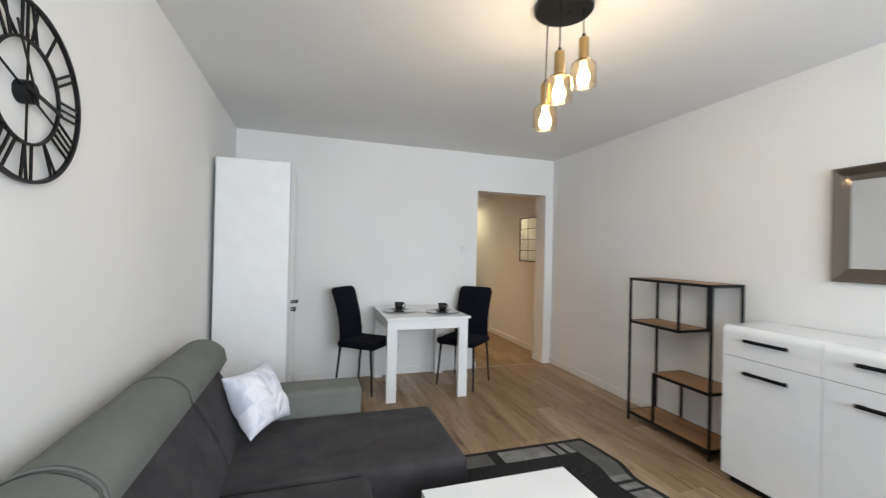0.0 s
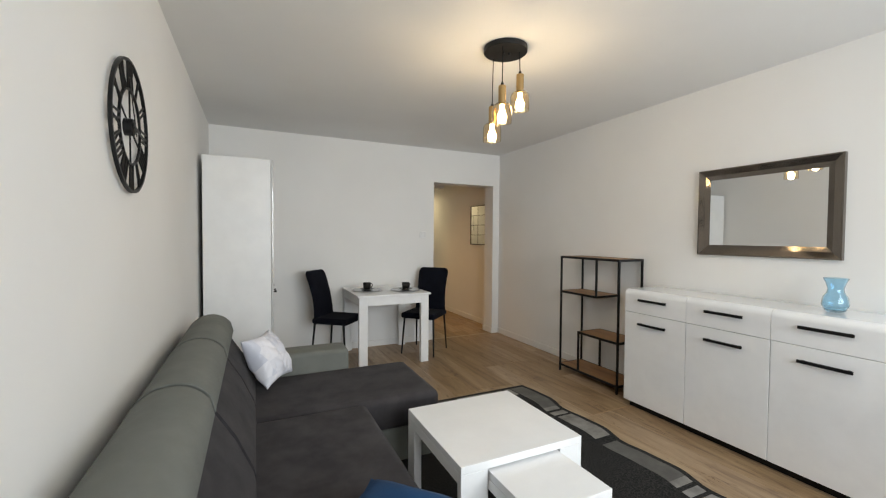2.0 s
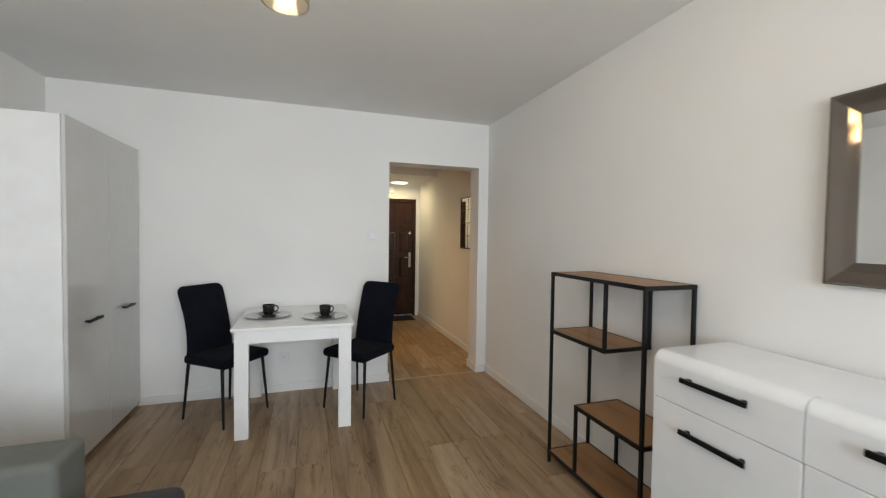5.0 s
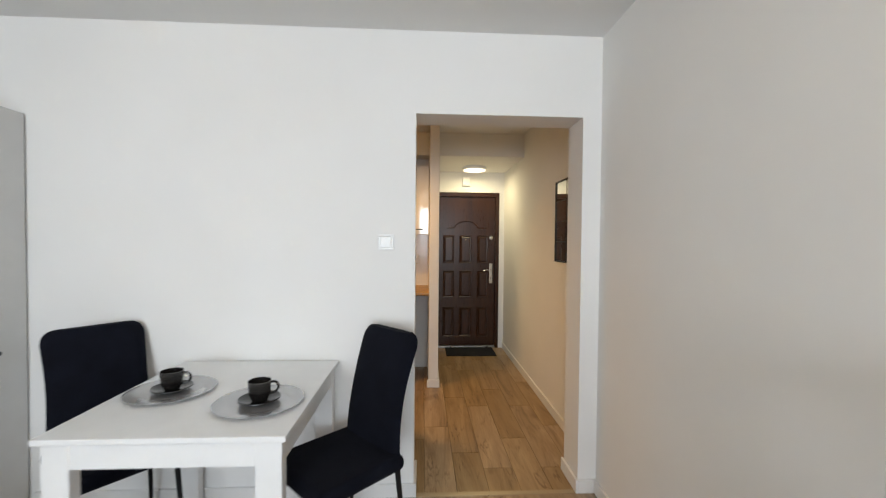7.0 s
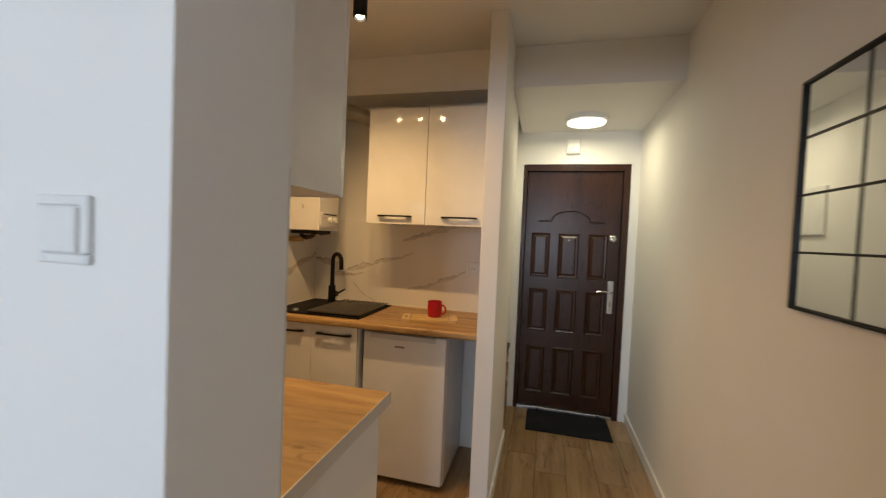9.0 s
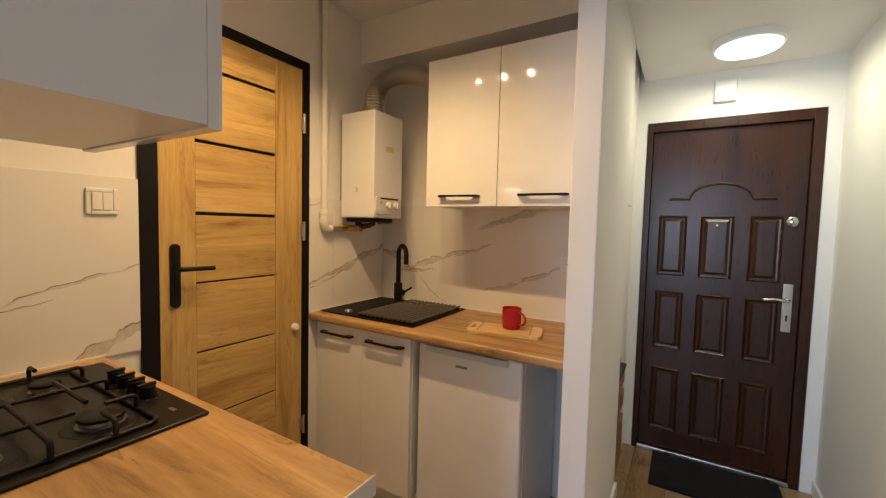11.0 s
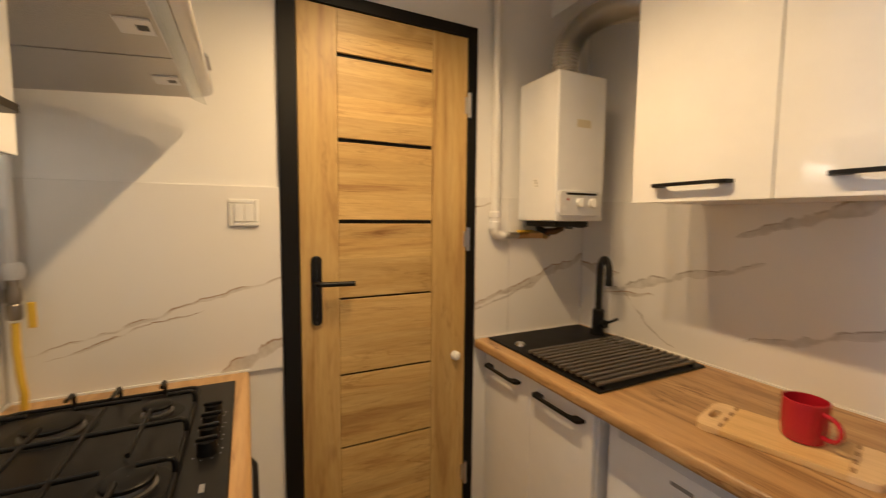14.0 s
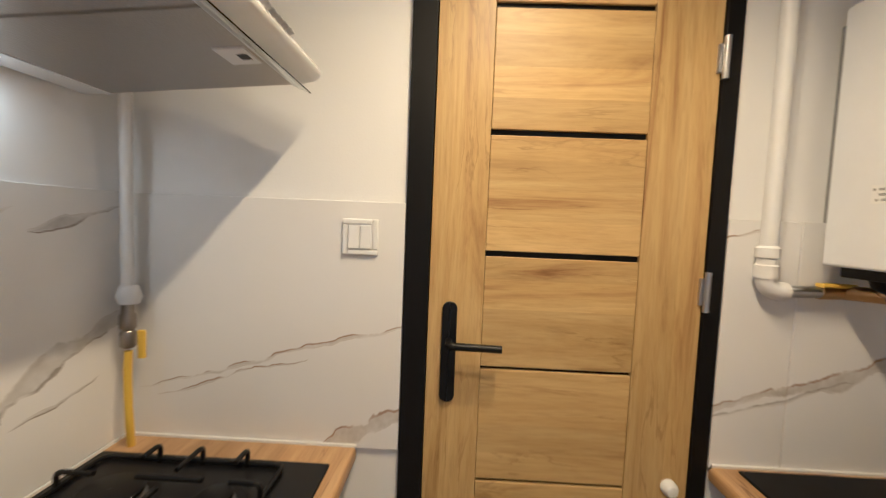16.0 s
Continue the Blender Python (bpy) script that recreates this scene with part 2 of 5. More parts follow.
def sweep(profile, axis, a, b, bm=None):
    """A closed outline in the two other axes, drawn out from a to b along axis."""
    bm = bm or bmesh.new()
    def at(p, w):
        return {"x": (w, p[0], p[1]), "y": (p[0], w, p[1]), "z": (p[0], p[1], w)}[axis]
    one, two = [bm.verts.new(at(p, a)) for p in profile], [bm.verts.new(at(p, b)) for p in profile]
    n = len(profile)
    for i in range(n):
        bm.faces.new((one[i], one[(i + 1) % n], two[(i + 1) % n], two[i]))
    bm.faces.new(one[::-1]), bm.faces.new(two)
    bmesh.ops.recalc_face_normals(bm, faces=bm.faces)
    return bm


def finish(name, bm, material, smooth=False):
    me = bpy.data.meshes.new(name)
    normals = []
    if smooth:
        # area-weighted normals, so that flat faces stay flat between rounded edges
        bm.normal_update()
        area = {f: f.calc_area() for f in bm.faces}
        for f in bm.faces:
            for v in f.verts:
                n = Vector()
                for g in v.link_faces:
                    if g.normal.dot(f.normal) > 0.7:
                        n += g.normal * area[g]
                normals.append(n.normalized() if n.length > 1e-12 else f.normal.copy())
    bm.to_mesh(me)
    bm.free()
    me.materials.append(material)
    if smooth:
        me.polygons.foreach_set("use_smooth", [True] * len(me.polygons))
        me.normals_split_custom_set(normals)
    return me


def part(name, bm, material, parent, label="", smooth=True):
    ob = new(name, finish(name, bm, material, smooth))
    ob.parent = parent
    if label:
        ob["label"] = label
    return ob


def thing(name, m, label, category, group=""):
    ob = new(name)
    ob.matrix_world = m
    ob.empty_display_size = 0.1
    return tagged(ob, label, category, group)


def single(name, bm, material, label, category, group="", m=None, smooth=True):
    ob = new(name, finish(name, bm, material, smooth))
    if m is not None:
        ob.matrix_world = m
    return tagged(ob, label, category, group)


def structure(name, bm, material, label="", smooth=False):
    ob = new(name, finish(name, bm, material, smooth))
    return tagged(ob, label, name.split("_")[0], kind="structure")


# ---- large structure ----
LX, RX, FY, CZ = -0.13, 3.34, 4.945, 2.44         # living room walls and ceiling
BY, KX, SY = 5.155, 1.19, 7.12                     # back of the far wall, bathroom-door wall, sink wall
HX, EY, DROP = 3.42, 7.87, 2.21                   # hall wall, entrance wall, lowered ceiling
OX0, OX1, OZ = 2.355, 3.24, 2.015                 # opening between living room and hall

structure("wall_left", bx(LX - 0.15, LX, REAR - 0.2, 5.17, -0.1, CZ + 0.1), WALL, "white painted living room wall")
structure("wall_right", bx(RX, RX + 0.25, REAR - 0.2, FY, -0.1, CZ + 0.1), WALL, "white painted living room wall")
far = bmesh.new()
box(far, LX, OX0, FY, BY, -0.1, CZ + 0.1)
box(far, OX1, HX + 0.18, FY, BY, -0.1, CZ + 0.1)
box(far, OX0, OX1, FY, BY, OZ, CZ + 0.1)
structure("wall_far", far, WALL, "white painted wall with an open doorway")
rear = bmesh.new()
WX0, WX1, WZ0, WZ1 = 0.60, 3.20, 0.75, 2.25
box(rear, LX, WX0, REAR - 0.2, REAR, -0.1, CZ + 0.1)
box(rear, WX1, RX, REAR - 0.2, REAR, -0.1, CZ + 0.1)
box(rear, WX0, WX1, REAR - 0.2, REAR, -0.1, WZ0)
box(rear, WX0, WX1, REAR - 0.2, REAR, WZ1, CZ + 0.1)
structure("wall_rear", rear, WALL, "white painted window wall")
structure("ceiling_living", bx(LX - 0.15, RX + 0.25, REAR - 0.2, BY, CZ, CZ + 0.15), CEIL, "white painted ceiling")
structure("ceiling_kitchen", bx(KX - 0.15, HX + 0.18, BY, 8.1, CZ, CZ + 0.15), CEIL, "white painted ceiling")
drop = bmesh.new()
box(drop, KX, 2.457, 6.9, SY, DROP, CZ - 0.002)
structure("beam_kitchen", drop, WALL, "white plastered beam over the kitchen")
structure("beam_hall", bx(2.54, HX, 6.9, EY, DROP, CZ - 0.002), WALL, "white plastered lowered hall ceiling")
structure("wall_hall", bx(HX, HX + 0.18, BY, 8.1, -0.1, CZ), WALL, "white painted hall wall")
bath = bmesh.new()
box(bath, KX - 0.12, KX, BY, 5.85, -0.1, CZ)
box(bath, KX - 0.12, KX, 6.515, SY, -0.1, CZ)
box(bath, KX - 0.12, KX, 5.85, 6.515, 2.07, CZ)
structure("wall_bathroom", bath, WALL, "white painted wall with a door")
structure("wall_sink", bx(KX - 0.12, 2.457, SY, SY + 0.12, -0.1, CZ), WALL, "white painted kitchen wall")
structure("wall_partition", bx(2.457, 2.545, 6.52, 7.3, -0.1, CZ - 0.001, bevel=0.004), WALL, "narrow white partition wall")
niche = bmesh.new()
box(niche, 2.40, 2.507, 7.3, 7.68, 0.60, CZ)
box(niche, 2.40, 2.507, 7.68, EY, -0.1, CZ)
box(niche, 2.15, 2.25, 7.24, 7.68, -0.1, 0.6)
box(niche, 2.25, 2.40, 7.24, 7.68, 0.6, 0.7)
structure("wall_niche", niche, WALL, "white hall wall with a low niche")
entry = bmesh.new()
box(entry, 2.40, 2.566, EY, EY + 0.2, -0.1, CZ)
box(entry, 3.36, HX, EY, EY + 0.2, -0.1, CZ)
box(entry, 2.566, 3.36, EY, EY + 0.2, 1.96, CZ)
structure("wall_entrance", entry, WALL, "white painted wall round the entrance door")

floor = structure("floor", bx(LX - 0.15, HX + 0.18, REAR - 0.2, 8.1, -0.12, -0.009), mat("dark_underlay", (0.05, 0.04, 0.03), 0.9), "light oak laminate floor")


# ---- more materials ----
def marble(name, veins, ground=(0.80, 0.785, 0.76)):
    """White porcelain with lens-shaped veins: (u0, v0, u1, v1, half width, rust) in metres, u along the wall, v up.
    Each vein is a pale grey filling between two thin strands that part and meet again."""
    m = mat(name, ground, 0.22, Coat_Weight=0.2)
    g = m.node_tree.nodes.new("ShaderNodeNewGeometry")
    sep = m.node_tree.nodes.new("ShaderNodeSeparateXYZ")
    wire(m, g.outputs["Position"], sep.inputs[0])
    u = maths(m, "ADD", sep.outputs[0], sep.outputs[1])
    cloud = noise_tex(m, g.outputs["Position"], 22, 5, 0.6)
    col = ramp(m, noise_tex(m, g.outputs["Position"], 1.6, 4), [(0.3, tuple(c * 0.95 for c in ground)), (0.7, ground)])

    def over(col, fac, color):
        mix = m.node_tree.nodes.new("ShaderNodeMix")
        mix.data_type = "RGBA"
        wire(m, fac, mix.inputs[0])
        wire(m, col, mix.inputs[6])
        mix.inputs[7].default_value = (*color, 1)
        return mix.outputs[2]

    def strand(e, offset, thick):
        away = maths(m, "DIVIDE", maths(m, "ABSOLUTE", maths(m, "SUBTRACT", e, offset)), thick)
        return maths(m, "MAXIMUM", maths(m, "MINIMUM", maths(m, "MULTIPLY_ADD", away, -2.0, 2.2), 1.0), 0.0)

    for i, (u0, v0, u1, v1, w, rust) in enumerate(veins):
        l = math.hypot(u1 - u0, v1 - v0)
        du, dv = (u1 - u0) / l, (v1 - v0) / l
        pu, pv = maths(m, "SUBTRACT", u, u0), maths(m, "SUBTRACT", sep.outputs[2], v0)
        t = maths(m, "ADD", maths(m, "MULTIPLY", pu, du), maths(m, "MULTIPLY", pv, dv))
        d = maths(m, "SUBTRACT", maths(m, "MULTIPLY", pv, du), maths(m, "MULTIPLY", pu, dv))
        along = m.node_tree.nodes.new("ShaderNodeCombineXYZ")
        wire(m, t, along.inputs[0])
        wire(m, maths(m, "MULTIPLY", d, 0.5), along.inputs[1])
        along.inputs[2].default_value = 1.7 * i + u0
        vec = along.outputs[0]
        bend = maths(m, "SUBTRACT", noise_tex(m, vec, 7, 5, 0.5), 0.5)
        wide = maths(m, "MAXIMUM", maths(m, "MULTIPLY_ADD", noise_tex(m, vec, 11, 4, 0.55), 3.2, -0.9), 0.05)
        part_on = maths(m, "MAXIMUM", maths(m, "MINIMUM", maths(m, "MULTIPLY_ADD", noise_tex(m, vec, 14, 3, 0.5), 6, -2.2), 1.0), 0.05)
        s = maths(m, "MAXIMUM", maths(m, "MINIMUM", maths(m, "DIVIDE", t, l), 1.0), 0.0)
        taper = maths(m, "POWER", maths(m, "SINE", maths(m, "MULTIPLY", s, math.pi)), 0.55)
        e = maths(m, "MULTIPLY_ADD", bend, -0.07, d)
        half = maths(m, "MULTIPLY", maths(m, "MULTIPLY", wide, taper), w)
        inside = maths(m, "MAXIMUM", maths(m, "MINIMUM", maths(m, "MULTIPLY", maths(m, "SUBTRACT", half, maths(m, "ABSOLUTE", e)), 250), 1.0), 0.0)
        fill = maths(m, "MULTIPLY", inside, maths(m, "MULTIPLY_ADD", cloud, 1.2, -0.12))
        col = over(col, fill, (0.35, 0.30, 0.24) if rust else (0.36, 0.335, 0.30))
        edge = (0.26, 0.135, 0.05) if rust else (0.24, 0.20, 0.16)
        thin = maths(m, "MULTIPLY_ADD", taper, 0.0016 + 0.07 * min(w, 0.03), 0.0002)
        keep = maths(m, "MULTIPLY", maths(m, "GREATER_THAN", taper, 0.02), part_on)
        col = over(col, maths(m, "MULTIPLY", strand(e, half, thin), maths(m, "MULTIPLY", keep, 0.8)), edge)
        low = maths(m, "MULTIPLY", half, -1.0)
        col = over(col, maths(m, "MULTIPLY", strand(e, low, maths(m, "MULTIPLY", thin, 0.7)), maths(m, "MULTIPLY", keep, 0.35)), (0.30, 0.23, 0.16))
    base(m, col)
    return m


def glass(name, color, rough=0.02):
    return mat(name, color, rough, Transmission_Weight=1.0, IOR=1.45)


def glowing(name, color, strength):
    m = mat(name, color, 0.4)
    b = m.node_tree.nodes["Principled BSDF"]
    b.inputs["Emission Color"].default_value = (*color, 1)
    b.inputs["Emission Strength"].default_value = strength
    return m


AMBER = glass("amber_glass", (1.0, 0.89, 0.70))
BLUEGLASS = glass("blue_glass", (0.60, 0.81, 0.93))
CLEAR = glass("clear_glass", (0.93, 0.97, 0.96))
BULBGLOW = glowing("bulb_glow", (1.0, 0.78, 0.48), 20)
HALLGLOW = glowing("hall_lamp_glow", (1.0, 0.90, 0.72), 1.15)
SPOTGLOW = glowing("spot_glow", (1.0, 0.76, 0.45), 16)
HOODGLOW = glowing("hood_lamp_lens", (1.0, 0.84, 0.60), 1.6)
BRASS = worn("brushed_brass", (0.50, 0.33, 0.15), 0.32, 1.0)
BRONZE = worn("bronze_grey_frame", (0.20, 0.17, 0.145), 0.07, 0.85, spread=0.03)
RUGBLACK = fabric("black_rug_pile", (0.004, 0.004, 0.004), (0.020, 0.019, 0.018), weave=170, strength=1.0)
base(RUGBLACK, ramp(RUGBLACK, noise_tex(RUGBLACK, coords(RUGBLACK), 130, 3, 0.7), [(0.42, (0.003, 0.003, 0.003)), (0.72, (0.050, 0.047, 0.043))]))
RUGGREY = fabric("grey_rug_pile", (0.15, 0.14, 0.13), (0.28, 0.27, 0.25), weave=170, strength=1.0)
RUGMID = fabric("mid_grey_rug_pile", (0.09, 0.086, 0.08), (0.13, 0.125, 0.115), weave=260, strength=0.8)
MAT = fabric("black_doormat_pile", (0.008, 0.008, 0.009), (0.016, 0.016, 0.017), weave=300, strength=1.0)
PLATEGREY = worn("silver_grey_plate", (0.50, 0.50, 0.505), 0.2, 0.6, spread=0.06)
CUPBLACK = worn("black_stoneware", (0.010, 0.0085, 0.008), 0.2, spread=0.08)
RED = worn("red_ceramic", (0.42, 0.010, 0.018), 0.2, spread=0.05)
BAMBOO = wood("bamboo_board", (0.56, 0.36, 0.13), (0.66, 0.45, 0.18), (0.73, 0.52, 0.23), "X", 1.6, 0.5, knots=False)
BAMBOO_LIGHT = wood("pale_bamboo", (0.60, 0.42, 0.20), (0.69, 0.51, 0.27), (0.76, 0.58, 0.33), "X", 1.6, 0.5, knots=False)
BAMBOO_DARK = wood("dark_bamboo", (0.20, 0.09, 0.03), (0.26, 0.13, 0.045), (0.32, 0.17, 0.06), "X", 1.6, 0.5, knots=False)
YELLOW = worn("yellow_gas_hose", (0.70, 0.46, 0.02), 0.4)
PIPEWHITE = worn("white_painted_pipe", (0.80, 0.79, 0.77), 0.4)
ALU = worn("flexible_aluminium", (0.66, 0.64, 0.60), 0.24, 0.85, spread=0.08)
SWITCH = worn("white_switch_plastic", (0.82, 0.82, 0.81), 0.3)
STICKER = mat("cream_sticker", (0.62, 0.57, 0.42), 0.6)
GREYPRINT_SHADE = mat("grey_print_and_shade", (0.25, 0.25, 0.25), 0.6)
EDGEWHITE = worn("aluminium_edge_strip", (0.70, 0.69, 0.66), 0.35, 0.3)
FILTER = worn("grease_filter_mesh", (0.40, 0.375, 0.34), 0.30, 0.75, spread=0.04)
fv = coords(FILTER, (1, 1, 1))
weave = node(FILTER, "ShaderNodeTexVoronoi", Scale=210.0, Randomness=0.55)
wire(FILTER, fv, weave.inputs["Vector"])
bump(FILTER, weave.outputs["Distance"], 0.35, 0.002)
FRAMEBLACK = worn("black_door_frame", (0.0035, 0.0033, 0.0032), 0.5, Specular_IOR_Level=0.25)

pillow_white = fabric("white_patterned_cotton", (0.62, 0.62, 0.65), (0.75, 0.75, 0.77), weave=600, strength=0.2, sheen=0.1)
pv = coords(pillow_white, (1, 1, 1))
vor = node(pillow_white, "ShaderNodeTexVoronoi", Scale=13.0, Randomness=0.35)
wire(pillow_white, pv, vor.inputs["Vector"])
base(pillow_white, ramp(pillow_white, vor.outputs["Color"], [(0.2, (0.62, 0.63, 0.70)), (0.45, (0.71, 0.71, 0.76)), (0.8, (0.79, 0.78, 0.82))]))

HOBTILE = marble("marble_tile_hob_wall", [(6.93, 0.965, 6.34, 1.190, 0.032, 0), (7.18, 1.225, 6.60, 1.410, 0.008, 1), (6.88, 1.402, 6.64, 1.425, 0.003, 1), (6.58, 1.375, 6.38, 1.425, 0.014, 0),
                                          (6.62, 1.018, 6.44, 1.05, 0.004, 0), (7.42, 1.09, 6.93, 1.225, 0.018, 0)])
DOORTILE = marble("marble_tile_door_wall", [(6.40, 1.000, 7.08, 1.188, 0.006, 1), (6.44, 0.982, 6.80, 1.090, 0.003, 1), (6.83, 0.872, 7.08, 0.995, 0.024, 1), (7.66, 0.985, 8.42, 1.235, 0.020, 1),
                                            (7.70, 0.990, 8.05, 1.085, 0.003, 0), (7.70, 1.400, 7.84, 1.445, 0.003, 1)])
SINKTILE = marble("marble_tile_sink_wall", [(8.10, 1.165, 8.52, 1.145, 0.024, 1), (8.44, 1.062, 9.04, 1.235, 0.018, 0), (8.42, 1.050, 8.68, 1.080, 0.010, 1), (8.99, 0.985, 9.42, 1.140, 0.013, 0),
                                            (8.95, 1.310, 9.36, 1.440, 0.026, 0), (8.50, 1.09, 8.76, 0.89, 0.0015, 0)])


def baseboard(name, x0, x1, y0, y1):
    """A white skirting board with an eased upper edge along one wall."""
    bm = bx(x0, x1, y0, y1, 0.0, 0.072, bevel=0.003)
    return structure(name, bm, TRIM, "white skirting board")


T = 0.014
baseboard("baseboard_far", 0.45, OX0, FY - T, FY)
baseboard("baseboard_far_corner", OX1, RX - T, FY - T, FY)
baseboard("baseboard_right", RX - T, RX, REAR, FY)
baseboard("baseboard_left", LX, LX + T, REAR, 3.96)
baseboard("baseboard_rear", LX + T, RX - T, REAR, REAR + T)
baseboard("baseboard_jamb_left", OX0, OX0 + T, FY - T, BY + T)
baseboard("baseboard_jamb_right", OX1 - T, OX1, FY - T, BY + T)
baseboard("baseboard_hall", HX - T, HX, BY + 0.02, EY)
baseboard("baseboard_partition_end", 2.457 - T, 2.545 + T, 6.52 - T, 6.52)
baseboard("baseboard_partition", 2.545, 2.545 + T, 6.52, 7.3)
baseboard("baseboard_niche", 2.507, 2.507 + T, 7.69, EY)
baseboard("baseboard_bathroom", KX, KX + T, 6.54, 6.60)
structure("threshold_strip", bx(OX0 + T, OX1 - T, FY - 0.012, FY + 0.022, -0.004, 0.003, bevel=0.001), worn("champagne_strip", (0.45, 0.36, 0.24), 0.35, 0.6), "narrow floor joint strip in the doorway")


def window(name):
    w = structure(name, bx(WX0 - 0.03, WX1 + 0.03, REAR - 0.02, REAR + 0.16, WZ0 - 0.04, WZ0, bevel=0.006), TRIM, "white window with two casements")
    y0, y1 = REAR - 0.16, REAR - 0.09
    for i, (a, b) in enumerate(((WX0, (WX0 + WX1) / 2), ((WX0 + WX1) / 2, WX1))):
        f = bmesh.new()
        box(f, a, a + 0.07, y0, y1, WZ0, WZ1), box(f, b - 0.07, b, y0, y1, WZ0, WZ1)
        box(f, a + 0.07, b - 0.07, y0, y1, WZ0, WZ0 + 0.07), box(f, a + 0.07, b - 0.07, y0, y1, WZ1 - 0.07, WZ1)
        part("window_frame", f, TRIM, w, smooth=False)
        pane = part("pane", bx(a + 0.07, b - 0.07, y0 + 0.03, y0 + 0.036, WZ0 + 0.07, WZ1 - 0.07), CLEAR, w)
        pane.visible_shadow = False
    return w


window("window_1")


# ---- living room ----
def cushion(w, d, h, n=14, pinch=0.35, quilt=0.0):
    """A filled cushion with pinched corners, lying flat. quilt: how deep its stitched facets are."""
    bm = bmesh.new()
    grid = {}
    for s in (1, -1):
        for i in range(n + 1):
            for j in range(n + 1):
                u, v = 2 * i / n - 1, 2 * j / n - 1
                edge = (1 - u * u) * (1 - v * v)
                if edge < 1e-6 and s < 0:
                    grid[s, i, j] = grid[1, i, j]
                    continue
                bow = 1 - 0.13 * ((1 - u * u) * abs(v) ** 3 + (1 - v * v) * abs(u) ** 3)
                z = s * h / 2 * edge ** pinch + 0.004 * noise.noise((u * 3, v * 3, s * 2.0)) * (edge > 0.01)
                if quilt:
                    zig = abs((u * 2.0) % 2 - 1)
                    band = (v * 2.0 + 0.9 * zig) % 1
                    fold = abs(2 * band - 1) ** 3 + 0.6 * abs(2 * ((u * 2.0) % 1) - 1) ** 6
                    z -= s * quilt * fold * min(1, edge * 6)
                    z += 0.010 * noise.noise((u * 1.7 + 5, v * 1.7, s * 1.0)) * min(1, edge * 4)
                grid[s, i, j] = bm.verts.new((u * w / 2 * bow, v * d / 2 * bow, z))
    for s in (1, -1):
        for i in range(n):
            for j in range(n):
                q = (grid[s, i, j], grid[s, i + 1, j], grid[s, i + 1, j + 1], grid[s, i, j + 1])
                bm.faces.new(q if s > 0 else q[::-1])
    return bm


def sofa():
    t = thing("corner_sofa", pose(0, 0, 0), "charcoal velvet corner sofa with grey-green frame and rolled back", "sofa")
    x0, y0, y1 = LX + 0.025, 1.0, 3.17
    b = bmesh.new()
    box(b, x0 + 0.02, 0.79, y0 + 0.02, 2.40, 0.05, 0.25, bevel=0.015)
    part("base", b, SOFAGREY, t, "grey-green fabric base")
    part("chaise_base", bx(x0 + 0.02, 1.22, 2.36, 2.93, 0.05, 0.25, bevel=0.015), SOFAGREY, t, "grey-green fabric base")
    part("seat", bx(0.12, 0.815, y0, 2.325, 0.25, 0.435, bevel=0.035, seg=4), SOFADARK, t, "charcoal velvet seat")
    part("chaise_seat", bx(0.12, 1.25, 2.33, 2.955, 0.25, 0.435, bevel=0.04, seg=4), SOFADARK, t, "charcoal velvet chaise")
    for x, y in ((0.02, y0 + 0.1), (0.70, y0 + 0.1), (0.02, 2.85), (1.14, 2.45), (1.14, 2.85)):
        part("foot", rod(bmesh.new(), (x, y, 0), (x, y, 0.055), 0.022), BLACK, t)
    arm = bx(x0, 0.86, 2.96, y1, 0.05, 0.56, bevel=0.03, seg=4)
    part("armrest", arm, SOFAGREY, t, "grey-green fabric armrest")
    roll = [(x0, 0.25), (x0, 0.66)] + [(x0 + 0.135 - 0.135 * math.cos(a), 0.68 + 0.14 * math.sin(a)) for a in (radians(d) for d in range(0, 150, 12))] + [(0.155, 0.705), (0.10, 0.60), (0.08, 0.25)]
    front = [(0.150, 0.712), (0.218, 0.60), (0.275, 0.47), (0.285, 0.42), (0.09, 0.42), (0.112, 0.595)]
    for a, b_ in ((2.505, y1), (1.83, 2.497), (y0, 1.822)):
        r = sweep(roll, "y", a + 0.003, b_ - 0.003)
        bmesh.ops.bevel(r, geom=[e for e in r.edges if abs(e.verts[0].co.y - e.verts[1].co.y) < 1e-5], offset=0.012, segments=2, affect="EDGES")
        part("back_roll", r, SOFAGREY, t, "grey-green rolled top")
        c = sweep(front, "y", a + 0.003, min(b_, 2.957) - 0.003)
        bmesh.ops.bevel(c, geom=[e for e in c.edges if abs(e.verts[0].co.y - e.verts[1].co.y) < 1e-5], offset=0.012, segments=2, affect="EDGES")
        part("back_cushion", c, SOFADARK, t, "charcoal velvet back cushion")
        part("piping", tube([(p[0], a, p[1] + 0.0005) for p in roll[2:-2]], 0.0035, 6), SOFAGREY, t)
    return t


sofa()
single("throw_pillow", cushion(0.305, 0.305, 0.17, n=44, pinch=0.42, quilt=0.009), pillow_white, "white throw pillow with pale grey facets on the sofa", "pillow",
       m=Matrix(((0.496, -0.439, 0.749, 0.350), (0.868, 0.251, -0.428, 2.82), (0.0, 0.863, 0.506, 0.597), (0, 0, 0, 1))))
single("throw_pillow", cushion(0.42, 0.42, 0.14), BLUE, "deep blue velvet pillow lying on the sofa seat", "pillow", m=pose(0.636, 1.245, 0.497, 0, 3, -44))


